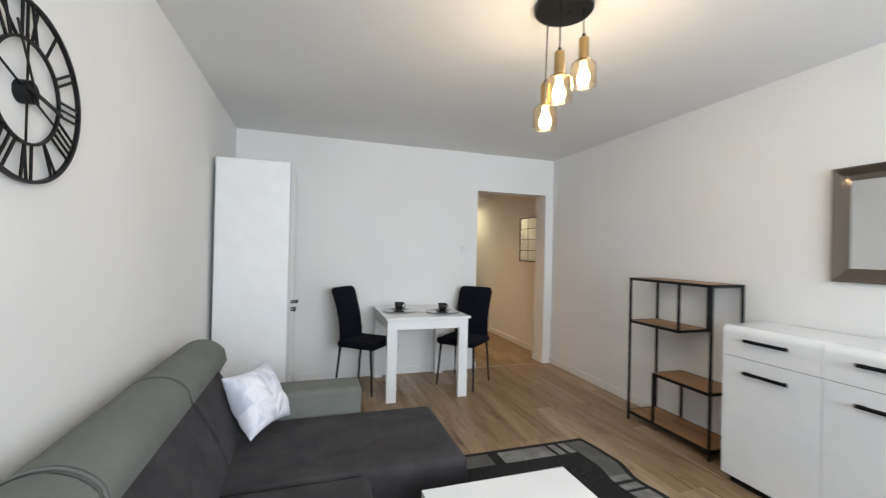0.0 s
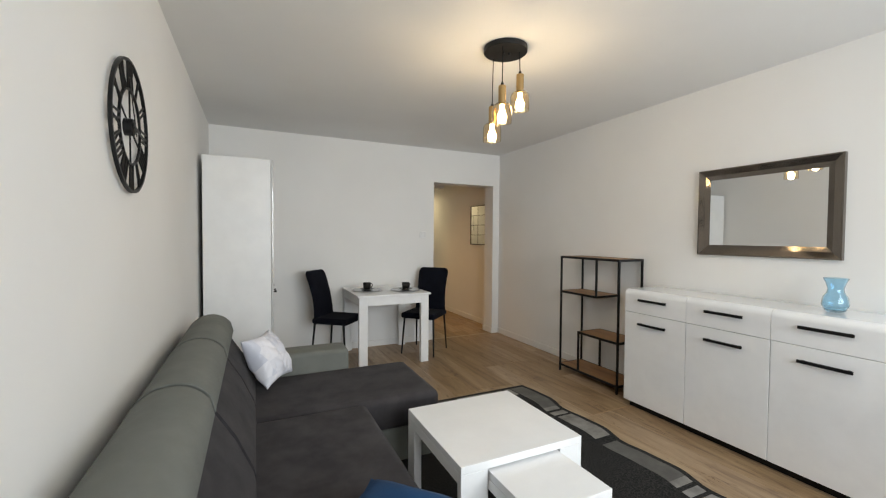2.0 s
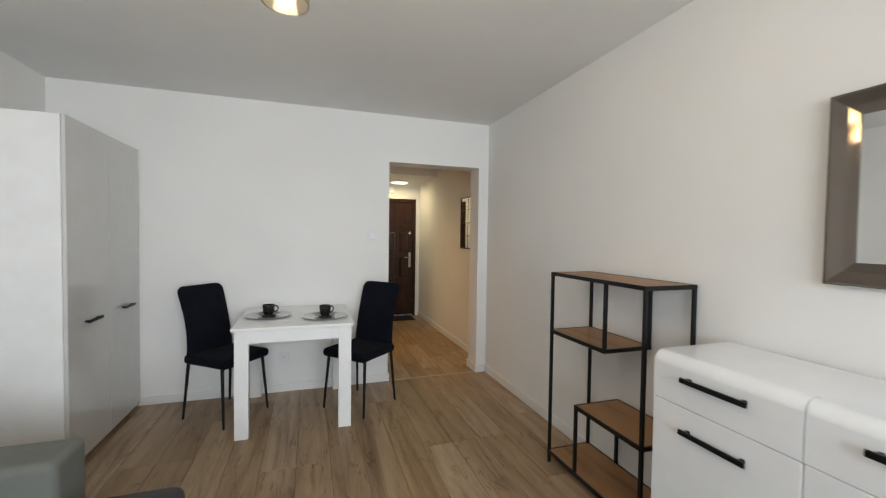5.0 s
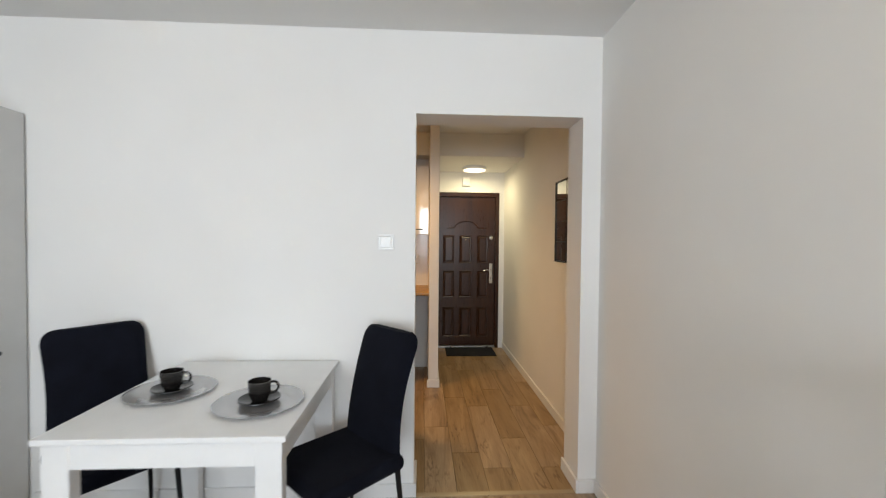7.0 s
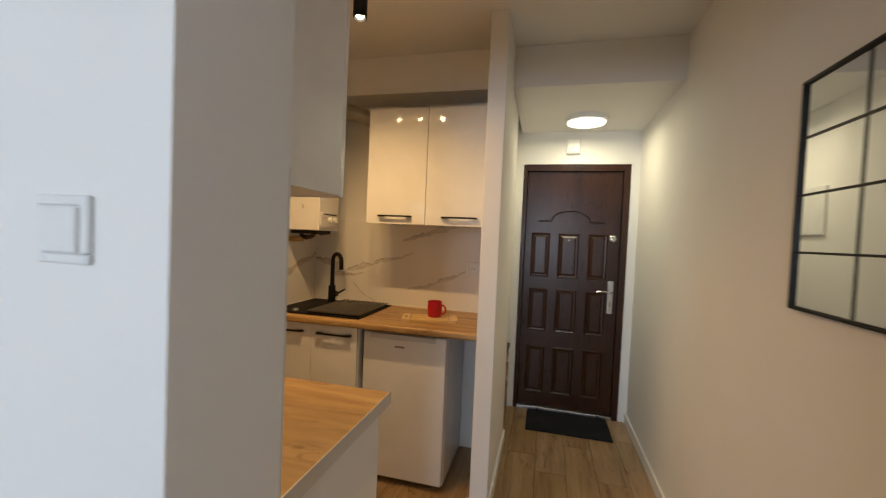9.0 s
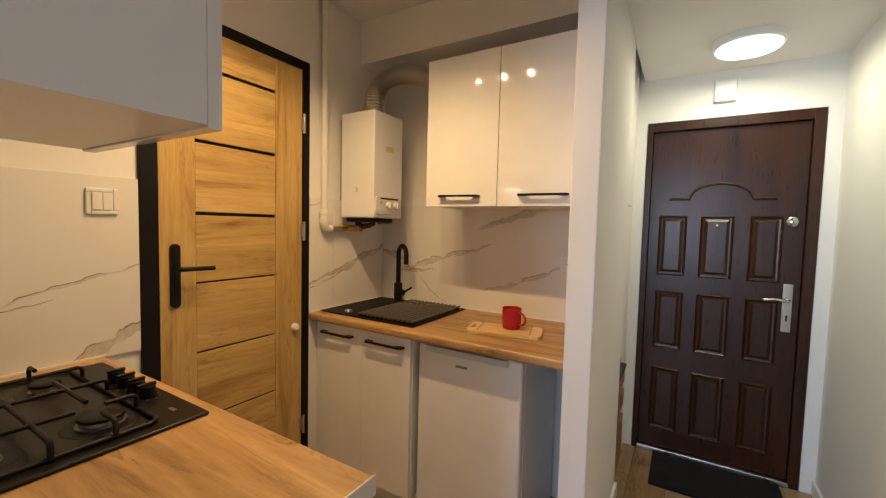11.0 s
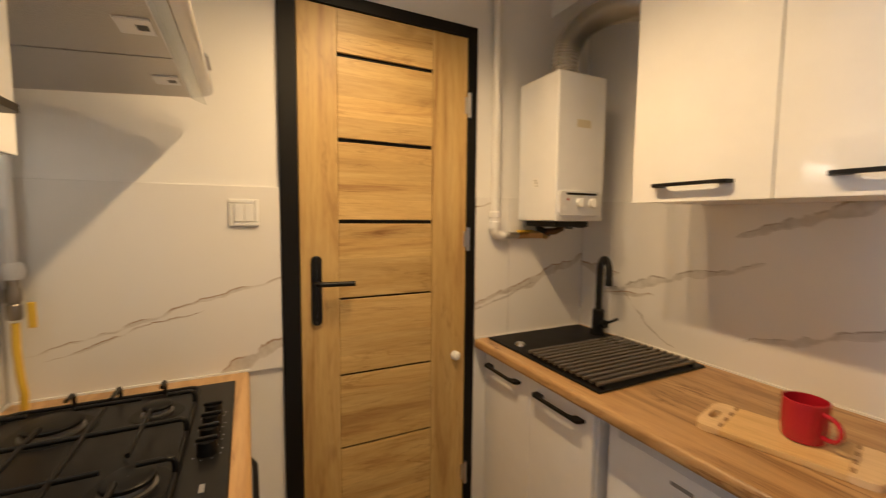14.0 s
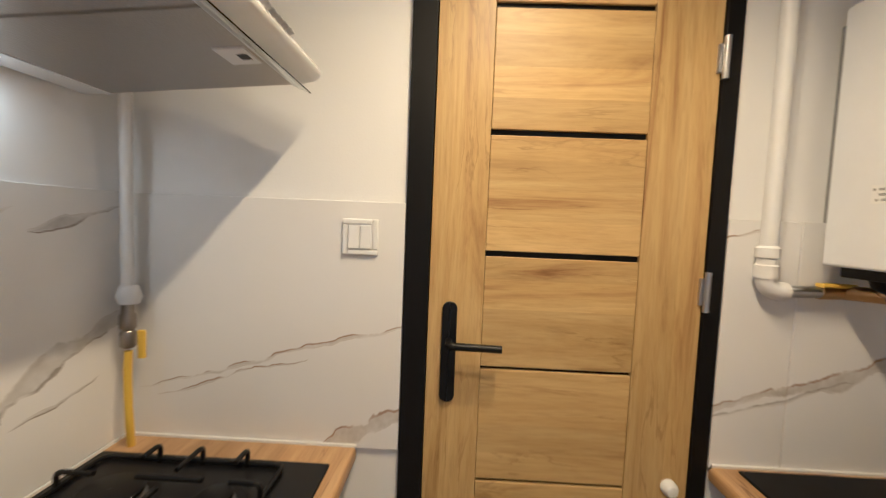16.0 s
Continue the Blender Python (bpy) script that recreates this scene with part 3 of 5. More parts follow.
def nest_table(x0, x1, y0, y1, z, label, front):
    """front: the width of the flat front legs."""
    t = thing("coffee_table", pose((x0 + x1) / 2, (y0 + y1) / 2, 0), label, "coffee table", "nest of coffee tables")
    w, d = (x1 - x0) / 2, (y1 - y0) / 2
    part("tabletop", bx(-w, w, -d, d, z - 0.032, z, bevel=0.002), SATIN, t)
    s = 0.085
    for sx in (-1, 1):
        for sy in (-1, 1):
            a, b = sorted((sx * w, sx * (w - (0.038 if sy > 0 else front))))
            c, e = sorted((sy * d, sy * (d - (s if sy > 0 else 0.03))))
            part("leg", bx(a, b, c, e, 0.007, z - 0.0325, bevel=0.002), SATIN, t)
        a, b = sorted((sx * w, sx * (w - 0.018)))
        part("apron", bx(a, b, -d + 0.03, d - s, z - 0.075, z - 0.0325), SATIN, t)
    part("back_apron", bx(-w + 0.038, w - 0.038, d - 0.018, d, z - 0.075, z - 0.0325), SATIN, t)
    return t


nest_table(0.976, 1.57, 1.55, 2.12, 0.455, "white square coffee table standing on the rug", 0.118)
nest_table(1.099, 1.447, 1.270, 1.70, 0.414, "lower white coffee table pulled from under another", 0.05)


def rug():
    X0, X1, Y0, Y1 = 0.86, 2.45, 0.85, 3.14
    def patch(a, b, c, d, z, n=1):
        bm = bmesh.new()
        nx, ny = max(1, int((b - a) / 0.03)), max(1, int((d - c) / 0.03))
        vs = []
        for lift in (0, 1):
            vs.append([[None] * (ny + 1) for _ in range(nx + 1)])
            for i in range(nx + 1):
                for j in range(ny + 1):
                    x, y = a + (b - a) * i / nx, c + (d - c) * j / ny
                    side = max(0, min(1, (x - 1.9) / 0.5))
                    wav = 0.014 * side * math.sin(y * 11.5) + 0.006 * side * math.sin(y * 23 + 1)
                    lump = 0.004 * side * (1 + math.sin(y * 11.5 + 0.8))
                    vs[lift][i][j] = bm.verts.new((x + wav, y, (z + lump) if lift else 0.0005))
        for i in range(nx):
            for j in range(ny):
                bm.faces.new((vs[1][i][j], vs[1][i + 1][j], vs[1][i + 1][j + 1], vs[1][i][j + 1]))
        for j in range(ny):
            bm.faces.new((vs[0][0][j], vs[1][0][j], vs[1][0][j + 1], vs[0][0][j + 1]))
            bm.faces.new((vs[0][nx][j + 1], vs[1][nx][j + 1], vs[1][nx][j], vs[0][nx][j]))
        for i in range(nx):
            bm.faces.new((vs[0][i + 1][0], vs[1][i + 1][0], vs[1][i][0], vs[0][i][0]))
            bm.faces.new((vs[0][i][ny], vs[1][i][ny], vs[1][i + 1][ny], vs[0][i + 1][ny]))
        for v in [v for v in bm.verts if not v.link_faces]:
            bm.verts.remove(v)
        return bm
    t = thing("rug", pose(0, 0, 0), "black rug with a grey block border on the floor", "rug")
    part("field", patch(X0, X1, Y0, Y1, 0.007), RUGBLACK, t, smooth=True)
    b0, b1 = 0.035, 0.165
    y = Y1 - b0
    seq = ((0.44, RUGMID), (0.05, RUGGREY), (0.03, None), (0.05, RUGGREY), (0.025, None), (0.36, RUGGREY), (0.07, None))
    k = 0
    while y > Y0 + 0.2:
        l, m = seq[k % len(seq)]
        k += 1
        if m:
            part("border_block", patch(X1 - b1, X1 - b0, max(y - l, Y0 + 0.04), y, 0.0085), m, t)
            part("border_block", patch(X0 + b0, X0 + b1, max(y - l, Y0 + 0.04), y, 0.0085), m, t)
        y -= l
    x, k = X1 - b1 - 0.012, 0
    while x > X0 + 0.2:
        l, m = seq[(k + 1) % len(seq)]
        k += 1
        if m:
            part("border_block", patch(max(x - l, X0 + b1), x, Y1 - b1, Y1 - b0, 0.0085), m, t)
            part("border_block", patch(max(x - l, X0 + b1), x, Y0 + b0, Y0 + b1, 0.0085), m, t)
        x -= l
    return t


rug()


def bar_handle(parent, x, y0, y1, z, toward=-1):
    """A flat black bar on two posts, before a front whose outer face lies at x."""
    b = bmesh.new()
    a, c = sorted((x + toward * 0.020, x + toward * 0.030))
    box(b, a, c, y0, y1, z - 0.009, z + 0.009, bevel=0.003)
    for y in (y0 + 0.02, y1 - 0.02):
        a2, c2 = sorted((x, x + toward * 0.021))
        box(b, a2, c2, y - 0.006, y + 0.006, z - 0.006, z + 0.006)
    return part("handle", b, BLACK, parent, "black bar handle")


def sideboard():
    t = thing("sideboard", pose(0, 0, 0), "white high-gloss sideboard with drawers and black handles", "sideboard")
    xf, xb, y0, y1 = 2.92, RX - 0.016, 1.005, 2.482
    part("plinth", bx(xf + 0.05, xb, y0 + 0.02, y1 - 0.02, 0.0, 0.05), BLACK, t, "dark recessed plinth")
    part("carcass", bx(xf + 0.021, xb, y0, y1, 0.05, 0.893, bevel=0.003), SATIN, t)
    rim = [(xf + 0.042 - 0.042 * math.sin(a), 0.882 + 0.042 * math.cos(a)) for a in (radians(d) for d in range(0, 91, 9))]
    prof = [(xf + 0.06, 0.895), (xf + 0.06, 0.924)] + rim + [(xf, 0.752), (xf + 0.02, 0.752), (xf + 0.02, 0.895)]
    part("top_panel", bx(xf + 0.0602, xb, y0, y1, 0.8935, 0.924, bevel=0.0006), GLOSS, t)
    n = 3
    w = (y1 - y0) / n
    for i in range(n):
        a, b = y0 + i * w + 0.0015, y0 + (i + 1) * w - 0.0015
        d = part("drawer", sweep(prof, "y", a, b), GLOSS, t)
        bar_handle(d, xf, (a + b) / 2 - 0.113, (a + b) / 2 + 0.113, 0.853)
        e = part("door", bx(xf, xf + 0.02, a, b, 0.055, 0.748, bevel=0.003), GLOSS, t)
        bar_handle(e, xf, (a + b) / 2 - 0.113, (a + b) / 2 + 0.113, 0.672)
    return t


sideboard()

vase = lathe([(0.001, 0.004), (0.040, 0.004), (0.052, 0.012), (0.068, 0.045), (0.062, 0.085), (0.043, 0.115), (0.040, 0.135), (0.048, 0.165), (0.062, 0.195),
              (0.058, 0.196), (0.045, 0.166), (0.036, 0.137), (0.039, 0.113), (0.057, 0.083), (0.063, 0.045), (0.048, 0.018), (0.001, 0.016)], 40)
single("vase", vase, BLUEGLASS, "translucent blue glass vase on the sideboard", "vase", m=pose(3.14, 1.305, 0.923) @ Matrix.Diagonal((0.86, 0.86, 0.96, 1)))


def wall_mirror():
    t = thing("wall_mirror", pose(RX, 1.76, 1.51), "rectangular mirror in a broad bronze-grey frame", "mirror")
    w, h, f = 0.413, 0.31, 0.075
    prof = [(0.0, 0.0), (-0.030, 0.0), (-0.034, 0.008), (-0.022, 0.045), (-0.016, f), (-0.006, f), (0.0, f)]
    def rail(length, m):
        bm = bmesh.new()
        rows = []
        for s in (-1, 1):
            rows.append([bm.verts.new(m @ Vector((p[0], s * (length - p[1]), p[1]))) for p in prof])
        for i in range(len(prof)):
            j = (i + 1) % len(prof)
            bm.faces.new((rows[0][i], rows[1][i], rows[1][j], rows[0][j]))
        bm.faces.new(rows[0]), bm.faces.new(rows[1][::-1])
        bmesh.ops.recalc_face_normals(bm, faces=bm.faces)
        return bm
    for length, m in ((w, pose(0, 0, -h)), (w, pose(0, 0, h, 180)), (h, pose(0, -w, 0, -90)), (h, pose(0, w, 0, 90))):
        part("frame", rail(length, m), BRONZE, t, "bronze-grey frame rail", smooth=False)
    part("mirror_pane", bx(-0.012, -0.007, -w + f, w - f, -h + f, h - f), MIRROR, t, "clear mirror pane")
    return t


wall_mirror()


def clock():
    t = thing("wall_clock", pose(LX, 2.012, 1.699, 0, 90, 0), "large round black metal skeleton clock with Roman numerals", "clock")
    R, Q = 0.231, 0.134
    def ring(r, w, h):
        return lathe([(r - w, 0.012), (r, 0.012), (r, 0.012 + h), (r - w, 0.012 + h), (r - w, 0.012)], 72)
    part("outer_ring", ring(R, 0.009, 0.011), BLACKMETAL, t)
    part("inner_ring", ring(Q, 0.007, 0.008), BLACKMETAL, t)
    part("hub", lathe([(0.001, 0.0), (0.030, 0.0), (0.030, 0.024), (0.027, 0.027), (0.001, 0.027)], 32), BLACKMETAL, t)
    strokes = {12: "XII", 1: "I", 2: "II", 3: "III", 4: "IIII", 5: "V", 6: "VI", 7: "VII", 8: "VIII", 9: "IX", 10: "X", 11: "XI"}
    for hour, text in strokes.items():
        wide = {"I": 0.020, "V": 0.036, "X": 0.036}
        total, bm = sum(wide[c] for c in text), bmesh.new()
        u = -total / 2
        for c in text:
            uc, s = u + wide[c] / 2, 0.0105
            lines = {"I": ((0, 0),), "V": ((0, -s), (0, s)), "X": ((-s, s), (s, -s))}[c]
            for foot, head in lines:
                rod(bm, (Q - 0.004, uc + foot, 0.017), (R - 0.008, uc + head, 0.017), 0.0040, seg=6)
            u += wide[c]
        bmesh.ops.transform(bm, matrix=pose(0, 0, 0, 0, 0, 180 - hour * 30), verts=bm.verts)
        part("numeral", bm, BLACKMETAL, t)
    for angle in (0, 65, 180, 245):
        part("spoke", rod(bmesh.new(), Vector((0.025, 0, 0.015)), Vector((Q, 0, 0.015)), 0.003, seg=6), BLACKMETAL, t).rotation_euler = (0, 0, radians(angle + 0))
    for length, angle, w in ((0.12, 78, 0.006), (0.17, 205, 0.004)):
        hand = bx(-0.03, length, -w, w, 0.031, 0.033)
        part("clock_hand", hand, BLACKMETAL, t).rotation_euler = (0, 0, radians(angle))
    return t


clock()

PENDANTS = ((1.611, 2.376, 1.955), (1.571, 2.207, 2.02), (1.708, 2.227, 2.115))


def pendant_lamp():
    cx, cy = 1.635, 2.275
    t = thing("pendant_lamp", pose(cx, cy, CZ), "black ceiling lamp with three lit amber glass pendants", "lamp")
    part("canopy", lathe([(0.001, 0), (0.128, 0), (0.128, -0.026), (0.124, -0.030), (0.001, -0.030)], 48), BLACKMETAL, t)
    for sx in (-0.02, 0.02):
        part("screw", lathe([(0.001, -0.042), (0.006, -0.040), (0.006, -0.03)], 12, (sx, -0.01, 0)), BLACKMETAL, t)
    for x, y, z in PENDANTS:
        ax, ay, az = x - cx, y - cy, z - CZ
        p = part("holder", lathe([(0.001, 0.165), (0.021, 0.165), (0.022, 0.16), (0.022, 0.065), (0.018, 0.06), (0.001, 0.06)], 28, (ax, ay, az)), BRASS, t, "brushed brass lamp holder")
        part("cable", tube([(ax * 0.95, ay * 0.95, -0.03), (ax, ay, az * 0.5), (ax, ay, az + 0.165)], 0.003, 8), BLACK, p)
        part("collar", lathe([(0.001, 0.185), (0.008, 0.183), (0.009, 0.165)], 14, (ax, ay, az)), BLACK, p)
        sh = lathe([(0.020, 0.068), (0.040, 0.062), (0.054, 0.045), (0.056, 0.02), (0.056, -0.045), (0.0535, -0.045), (0.0535, 0.02), (0.051, 0.043), (0.038, 0.059), (0.020, 0.065)], 36, (ax, ay, az))
        s = part("shade", sh, AMBER, t, "amber glass shade")
        s.visible_shadow = False
        b = part("bulb", lathe([(0.001, -0.045), (0.018, -0.040), (0.027, -0.022), (0.027, -0.005), (0.014, 0.028), (0.013, 0.06)], 24, (ax, ay, az)), BULBGLOW, p, "lit warm bulb")
        b.visible_shadow = False
    return t


pendant_lamp()


def shelf_unit():
    t = thing("shelf_unit", pose(0, 0, 0), "open black metal shelf unit with brown wooden boards", "shelf")
    x0, x1, y0, y1 = 3.03, RX - 0.018, 2.64, 3.35
    q = 0.016
    def post(x, y, a, b):
        part("post", bx(x - q / 2, x + q / 2, y - q / 2, y + q / 2, a, b, bevel=0.0015), BLACKMETAL, t)
    xa, xb, ya, yb = x0 + q / 2, x1 - q / 2, y0 + q / 2, y1 - q / 2
    for x in (xa, xb):
        post(x, ya, 0, 1.12), post(x, yb, 0, 1.12)
        post(x, 2.893, 0.80, 1.12), post(x, 3.10, 0.075, 0.42)
    for z, a, b in ((1.14, y0, y1), (0.80, 2.885, y1), (0.44, y0, 3.108), (0.075, y0, y1)):
        rim = bmesh.new()
        h = 0.02
        box(rim, x0, x1, a, a + 0.008, z - h, z), box(rim, x0, x1, b - 0.008, b, z - h, z)
        box(rim, x0, x0 + 0.008, a + 0.008, b - 0.008, z - h, z), box(rim, x1 - 0.008, x1, a + 0.008, b - 0.008, z - h, z)
        r = part("rim", rim, BLACKMETAL, t, smooth=False)
        part("board", bx(x0 + 0.0085, x1 - 0.0085, a + 0.0085, b - 0.0085, z - 0.016, z - 0.0015), SHELFWOOD, t, "brown wooden shelf board")
    return t


shelf_unit()


def wardrobe():
    t = thing("wardrobe", pose(0, 0, 0), "tall white wardrobe with pale grey gloss doors", "wardrobe")
    x0, xf, y0, y1, z = -0.095, 0.43, 3.972, 4.935, 1.965
    part("plinth", bx(x0, xf - 0.05, y0 + 0.01, y1 - 0.01, 0.0, 0.05), BLACK, t)
    part("body", bx(x0, xf - 0.021, y0, y1, 0.045, z, bevel=0.002), SATIN, t, "white side panels")
    w = (y1 - y0) / 2
    for i in range(2):
        a, b = y0 + i * w + 0.0015, y0 + (i + 1) * w - 0.0015
        d = part("door", bx(xf - 0.019, xf, a, b, 0.03, z - 0.002, bevel=0.002), GREYGLOSS, t, "pale grey gloss door")
        bar_handle(d, xf, (a + b) / 2 - 0.08, (a + b) / 2 + 0.09, 0.818, toward=1)
    return t


wardrobe()


def dining_table():
    x0, x1, y0, y1, z = 1.19, 1.965, 4.12, 4.925, 0.733
    t = thing("dining_table", pose((x0 + x1) / 2, (y0 + y1) / 2, 0), "small white dining table against the wall", "table")
    w, d, s = (x1 - x0) / 2, (y1 - y0) / 2, 0.085
    part("tabletop", bx(-w, w, -d, d, z - 0.02, z, bevel=0.003), SATIN, t)
    o = 0.018
    for sx in (-1, 1):
        for sy in (-1, 1):
            a, b = sorted((sx * (w - o), sx * (w - o - s)))
            c, e = sorted((sy * (d - o), sy * (d - o - 0.045)))
            part("leg", bx(a, b, c, e, 0, z - 0.0205, bevel=0.002), SATIN, t)
        a, b = sorted((sx * (w - o - 0.003), sx * (w - o - 0.021)))
        part("apron", bx(a, b, -d + o + 0.045, d - o - 0.045, z - 0.105, z - 0.0205), SATIN, t)
        c, e = sorted((sx * (d - o - 0.003), sx * (d - o - 0.021)))
        part("apron", bx(-w + o + s, w - o - s, c, e, z - 0.105, z - 0.0205), SATIN, t)
    return t


dining_table()


def dining_chair(m):
    t = thing("dining_chair", m, "navy velvet dining chair with thin black metal legs", "chair", "chairs at the dining table")
    seat = bx(-0.205, 0.205, -0.19, 0.215, 0.405, 0.47, bevel=0.028, seg=4)
    part("seat", seat, NAVY, t)
    bm = bmesh.new()
    n, k = 20, 10
    rows = {}
    for i in range(n + 1):
        s_ = 0.88 * i / 13 if i <= 13 else 0.88 + 0.12 * math.sin(math.pi / 2 * (i - 13) / 7)
        z = 0.43 + 0.518 * s_
        lean = -0.165 - 0.115 * s_ ** 1.25 + 0.02 * math.sin(math.pi * s_)
        half = 0.192 - 0.012 * math.sin(math.pi * s_)
        if i > 13:
            half -= 0.055 * (1 - math.cos(math.pi / 2 * (i - 13) / 7))
        for j in range(k + 1):
            u = 2 * j / k - 1
            thick = 0.021 * (1 - 0.75 * max(0, (abs(u) - 0.7) / 0.3) ** 2) * (1 if i < n else 0.3)
            groove = 0.0035 * (abs(math.cos(u * math.pi * 2.5)) < 0.32) * (0 < i < n)
            for s in (1, -1):
                rows[i, j, s] = bm.verts.new((u * half, lean + s * (thick - groove), z))
    for i in range(n):
        for j in range(k):
            bm.faces.new((rows[i, j, 1], rows[i + 1, j, 1], rows[i + 1, j + 1, 1], rows[i, j + 1, 1]))
            bm.faces.new((rows[i, j, -1], rows[i, j + 1, -1], rows[i + 1, j + 1, -1], rows[i + 1, j, -1]))
        for j in (0, k):
            q = (rows[i, j, 1], rows[i, j, -1], rows[i + 1, j, -1], rows[i + 1, j, 1])
            bm.faces.new(q if j == 0 else q[::-1])
    for i in (0, n):
        for j in range(k):
            q = (rows[i, j, 1], rows[i, j + 1, 1], rows[i, j + 1, -1], rows[i, j, -1])
            bm.faces.new(q if i == 0 else q[::-1])
    bmesh.ops.recalc_face_normals(bm, faces=bm.faces)
    part("backrest", bm, NAVY, t)
    for sx in (-1, 1):
        for sy, foot in ((1, 0.20), (-1, -0.20)):
            part("leg", rod(bmesh.new(), (sx * 0.195, foot, 0), (sx * 0.175, sy * 0.165, 0.41), 0.008, 0.012, seg=12), BLACKMETAL, t)
    return t


chair = dining_chair(pose(1.085, 4.605, 0, 0, 0, -129.8))
copy_thing(chair, pose(2.055, 4.505, 0, 0, 0, 134))


def place_setting(x, y, turn):
    z = 0.7335
    plate = lathe([(0.001, 0.004), (0.10, 0.004), (0.112, 0.007), (0.158, 0.012), (0.162, 0.0105), (0.115, 0.003), (0.10, 0.0), (0.001, 0.0)], 56)
    single("charger_plate", plate, PLATEGREY, "silver-grey charger plate on the dining table", "plate", "charger plates", m=pose(x, y, z))
    sauc = lathe([(0.001, 0.004), (0.030, 0.004), (0.060, 0.011), (0.074, 0.017), (0.075, 0.014), (0.045, 0.003), (0.035, 0.0), (0.001, 0.0)], 40)
    single("saucer", sauc, CUPBLACK, "black stoneware saucer on a charger plate", "saucer", "saucers", m=pose(x, y, z + 0.0045))
    c = thing("cup", pose(x, y, z + 0.009, 0, 0, turn) @ Matrix.Scale(1.12, 4), "black stoneware coffee cup on its saucer", "cup", "coffee cups")
    part("bowl", lathe([(0.001, 0.003), (0.022, 0.0), (0.026, 0.004), (0.034, 0.022), (0.038, 0.068), (0.035, 0.068), (0.031, 0.022), (0.022, 0.010), (0.001, 0.008)], 32), CUPBLACK, c)
    part("handle", tube([(0.034, 0, 0.058)] + arc((0.041, 0, 0.040), 0.019, 75, -75, 10) + [(0.033, 0, 0.02)], 0.0042, 8), CUPBLACK, c)


place_setting(1.380, 4.515, 15)
place_setting(1.778, 4.390, 25)


def wall_plate(name, m, keys, label, category):
    """A white switch or socket on a wall, built to face -y."""
    t = thing(name, m, label, category)
    part("backing", bx(-0.034, 0.034, -0.005, 0, -0.034, 0.034), SWITCH, t)
    for i in range(4):
        rim = bx(-0.041, 0.041 - 0.0132, -0.009, -0.0002, 0.0285, 0.041, bevel=0.003)
        part("frame", rim, SWITCH, t).rotation_euler = (0, radians(90 * i), 0)
    if keys:
        w = 0.054 / keys
        for i in range(keys):
            a = -0.027 + i * w
            part("rocker", bx(a + 0.0006, a + w - 0.0006, -0.012, -0.0052, -0.027, 0.027, bevel=0.002), SWITCH, t)
    else:
        part("socket_plate", bx(-0.0275, 0.0275, -0.0081, -0.0052, -0.0275, 0.0275, bevel=0.001), SWITCH, t)
        part("insert", lathe([(0.001, 0.0082), (0.020, 0.0082), (0.021, 0.011), (0.027, 0.011), (0.027, 0.0082)], 28), SWITCH, t).rotation_euler = (radians(90), 0, 0)
        for s in (-0.0095, 0.0095):
            part("contact_hole", rod(bmesh.new(), (s, -0.0095, 0), (s, -0.0083, 0), 0.0026, seg=10), BLACK, t)
        part("earth_pin", rod(bmesh.new(), (0, -0.013, 0.011), (0, -0.0083, 0.011), 0.0022, seg=8), CHROME, t)
    return t


wall_plate("light_switch", pose(2.203, FY, 1.344), 1, "white light switch on the living room wall", "switch")
wall_plate("wall_socket", pose(1.465, FY, 0.29), 0, "white wall socket low behind the dining table", "socket")


# ---- kitchen ----
def tile(parent, x0, x1, y0, y1, z0, z1, material):
    part("tile", bx(x0, x1, y0, y1, z0, z1, bevel=0.0012, seg=1), material, parent, smooth=False)


tiles = structure("trim_tiles_hob", bx(KX + 0.002, 2.355, BY, BY + 0.002, 0.886, 1.455), mat("grout", (0.6, 0.59, 0.57), 0.9), "white marble-look tiles over the hob")
tile(tiles, KX + 0.012, 1.95, BY + 0.002, BY + 0.010, 0.886, 1.458, HOBTILE)
tile(tiles, 1.952, 2.352, BY + 0.002, BY + 0.010, 0.886, 1.458, HOBTILE)
tiles = structure("trim_tiles_door", bx(KX, KX + 0.002, BY + 0.012, 5.818, 0.876, 1.455), bpy.data.materials["grout"], "white marble-look tiles beside the door")
tile(tiles, KX + 0.002, KX + 0.010, BY + 0.012, 5.818, 0.876, 1.458, DOORTILE)
tile(tiles, KX + 0.002, KX + 0.010, 6.54, 6.70, 0.876, 1.45, DOORTILE)
tile(tiles, KX + 0.002, KX + 0.010, 6.7015, SY - 0.012, 0.876, 1.45, DOORTILE)
tiles = structure("trim_tiles_sink", bx(KX + 0.012, 2.455, SY - 0.002, SY, 0.88, 1.43), bpy.data.materials["grout"], "white marble-look tiles over the sink")
tile(tiles, KX + 0.002, 1.365, SY - 0.010, SY - 0.002, 0.882, 1.44, SINKTILE)
tile(tiles, 1.3665, 2.456, SY - 0.010, SY - 0.002, 0.882, 1.44, SINKTILE)


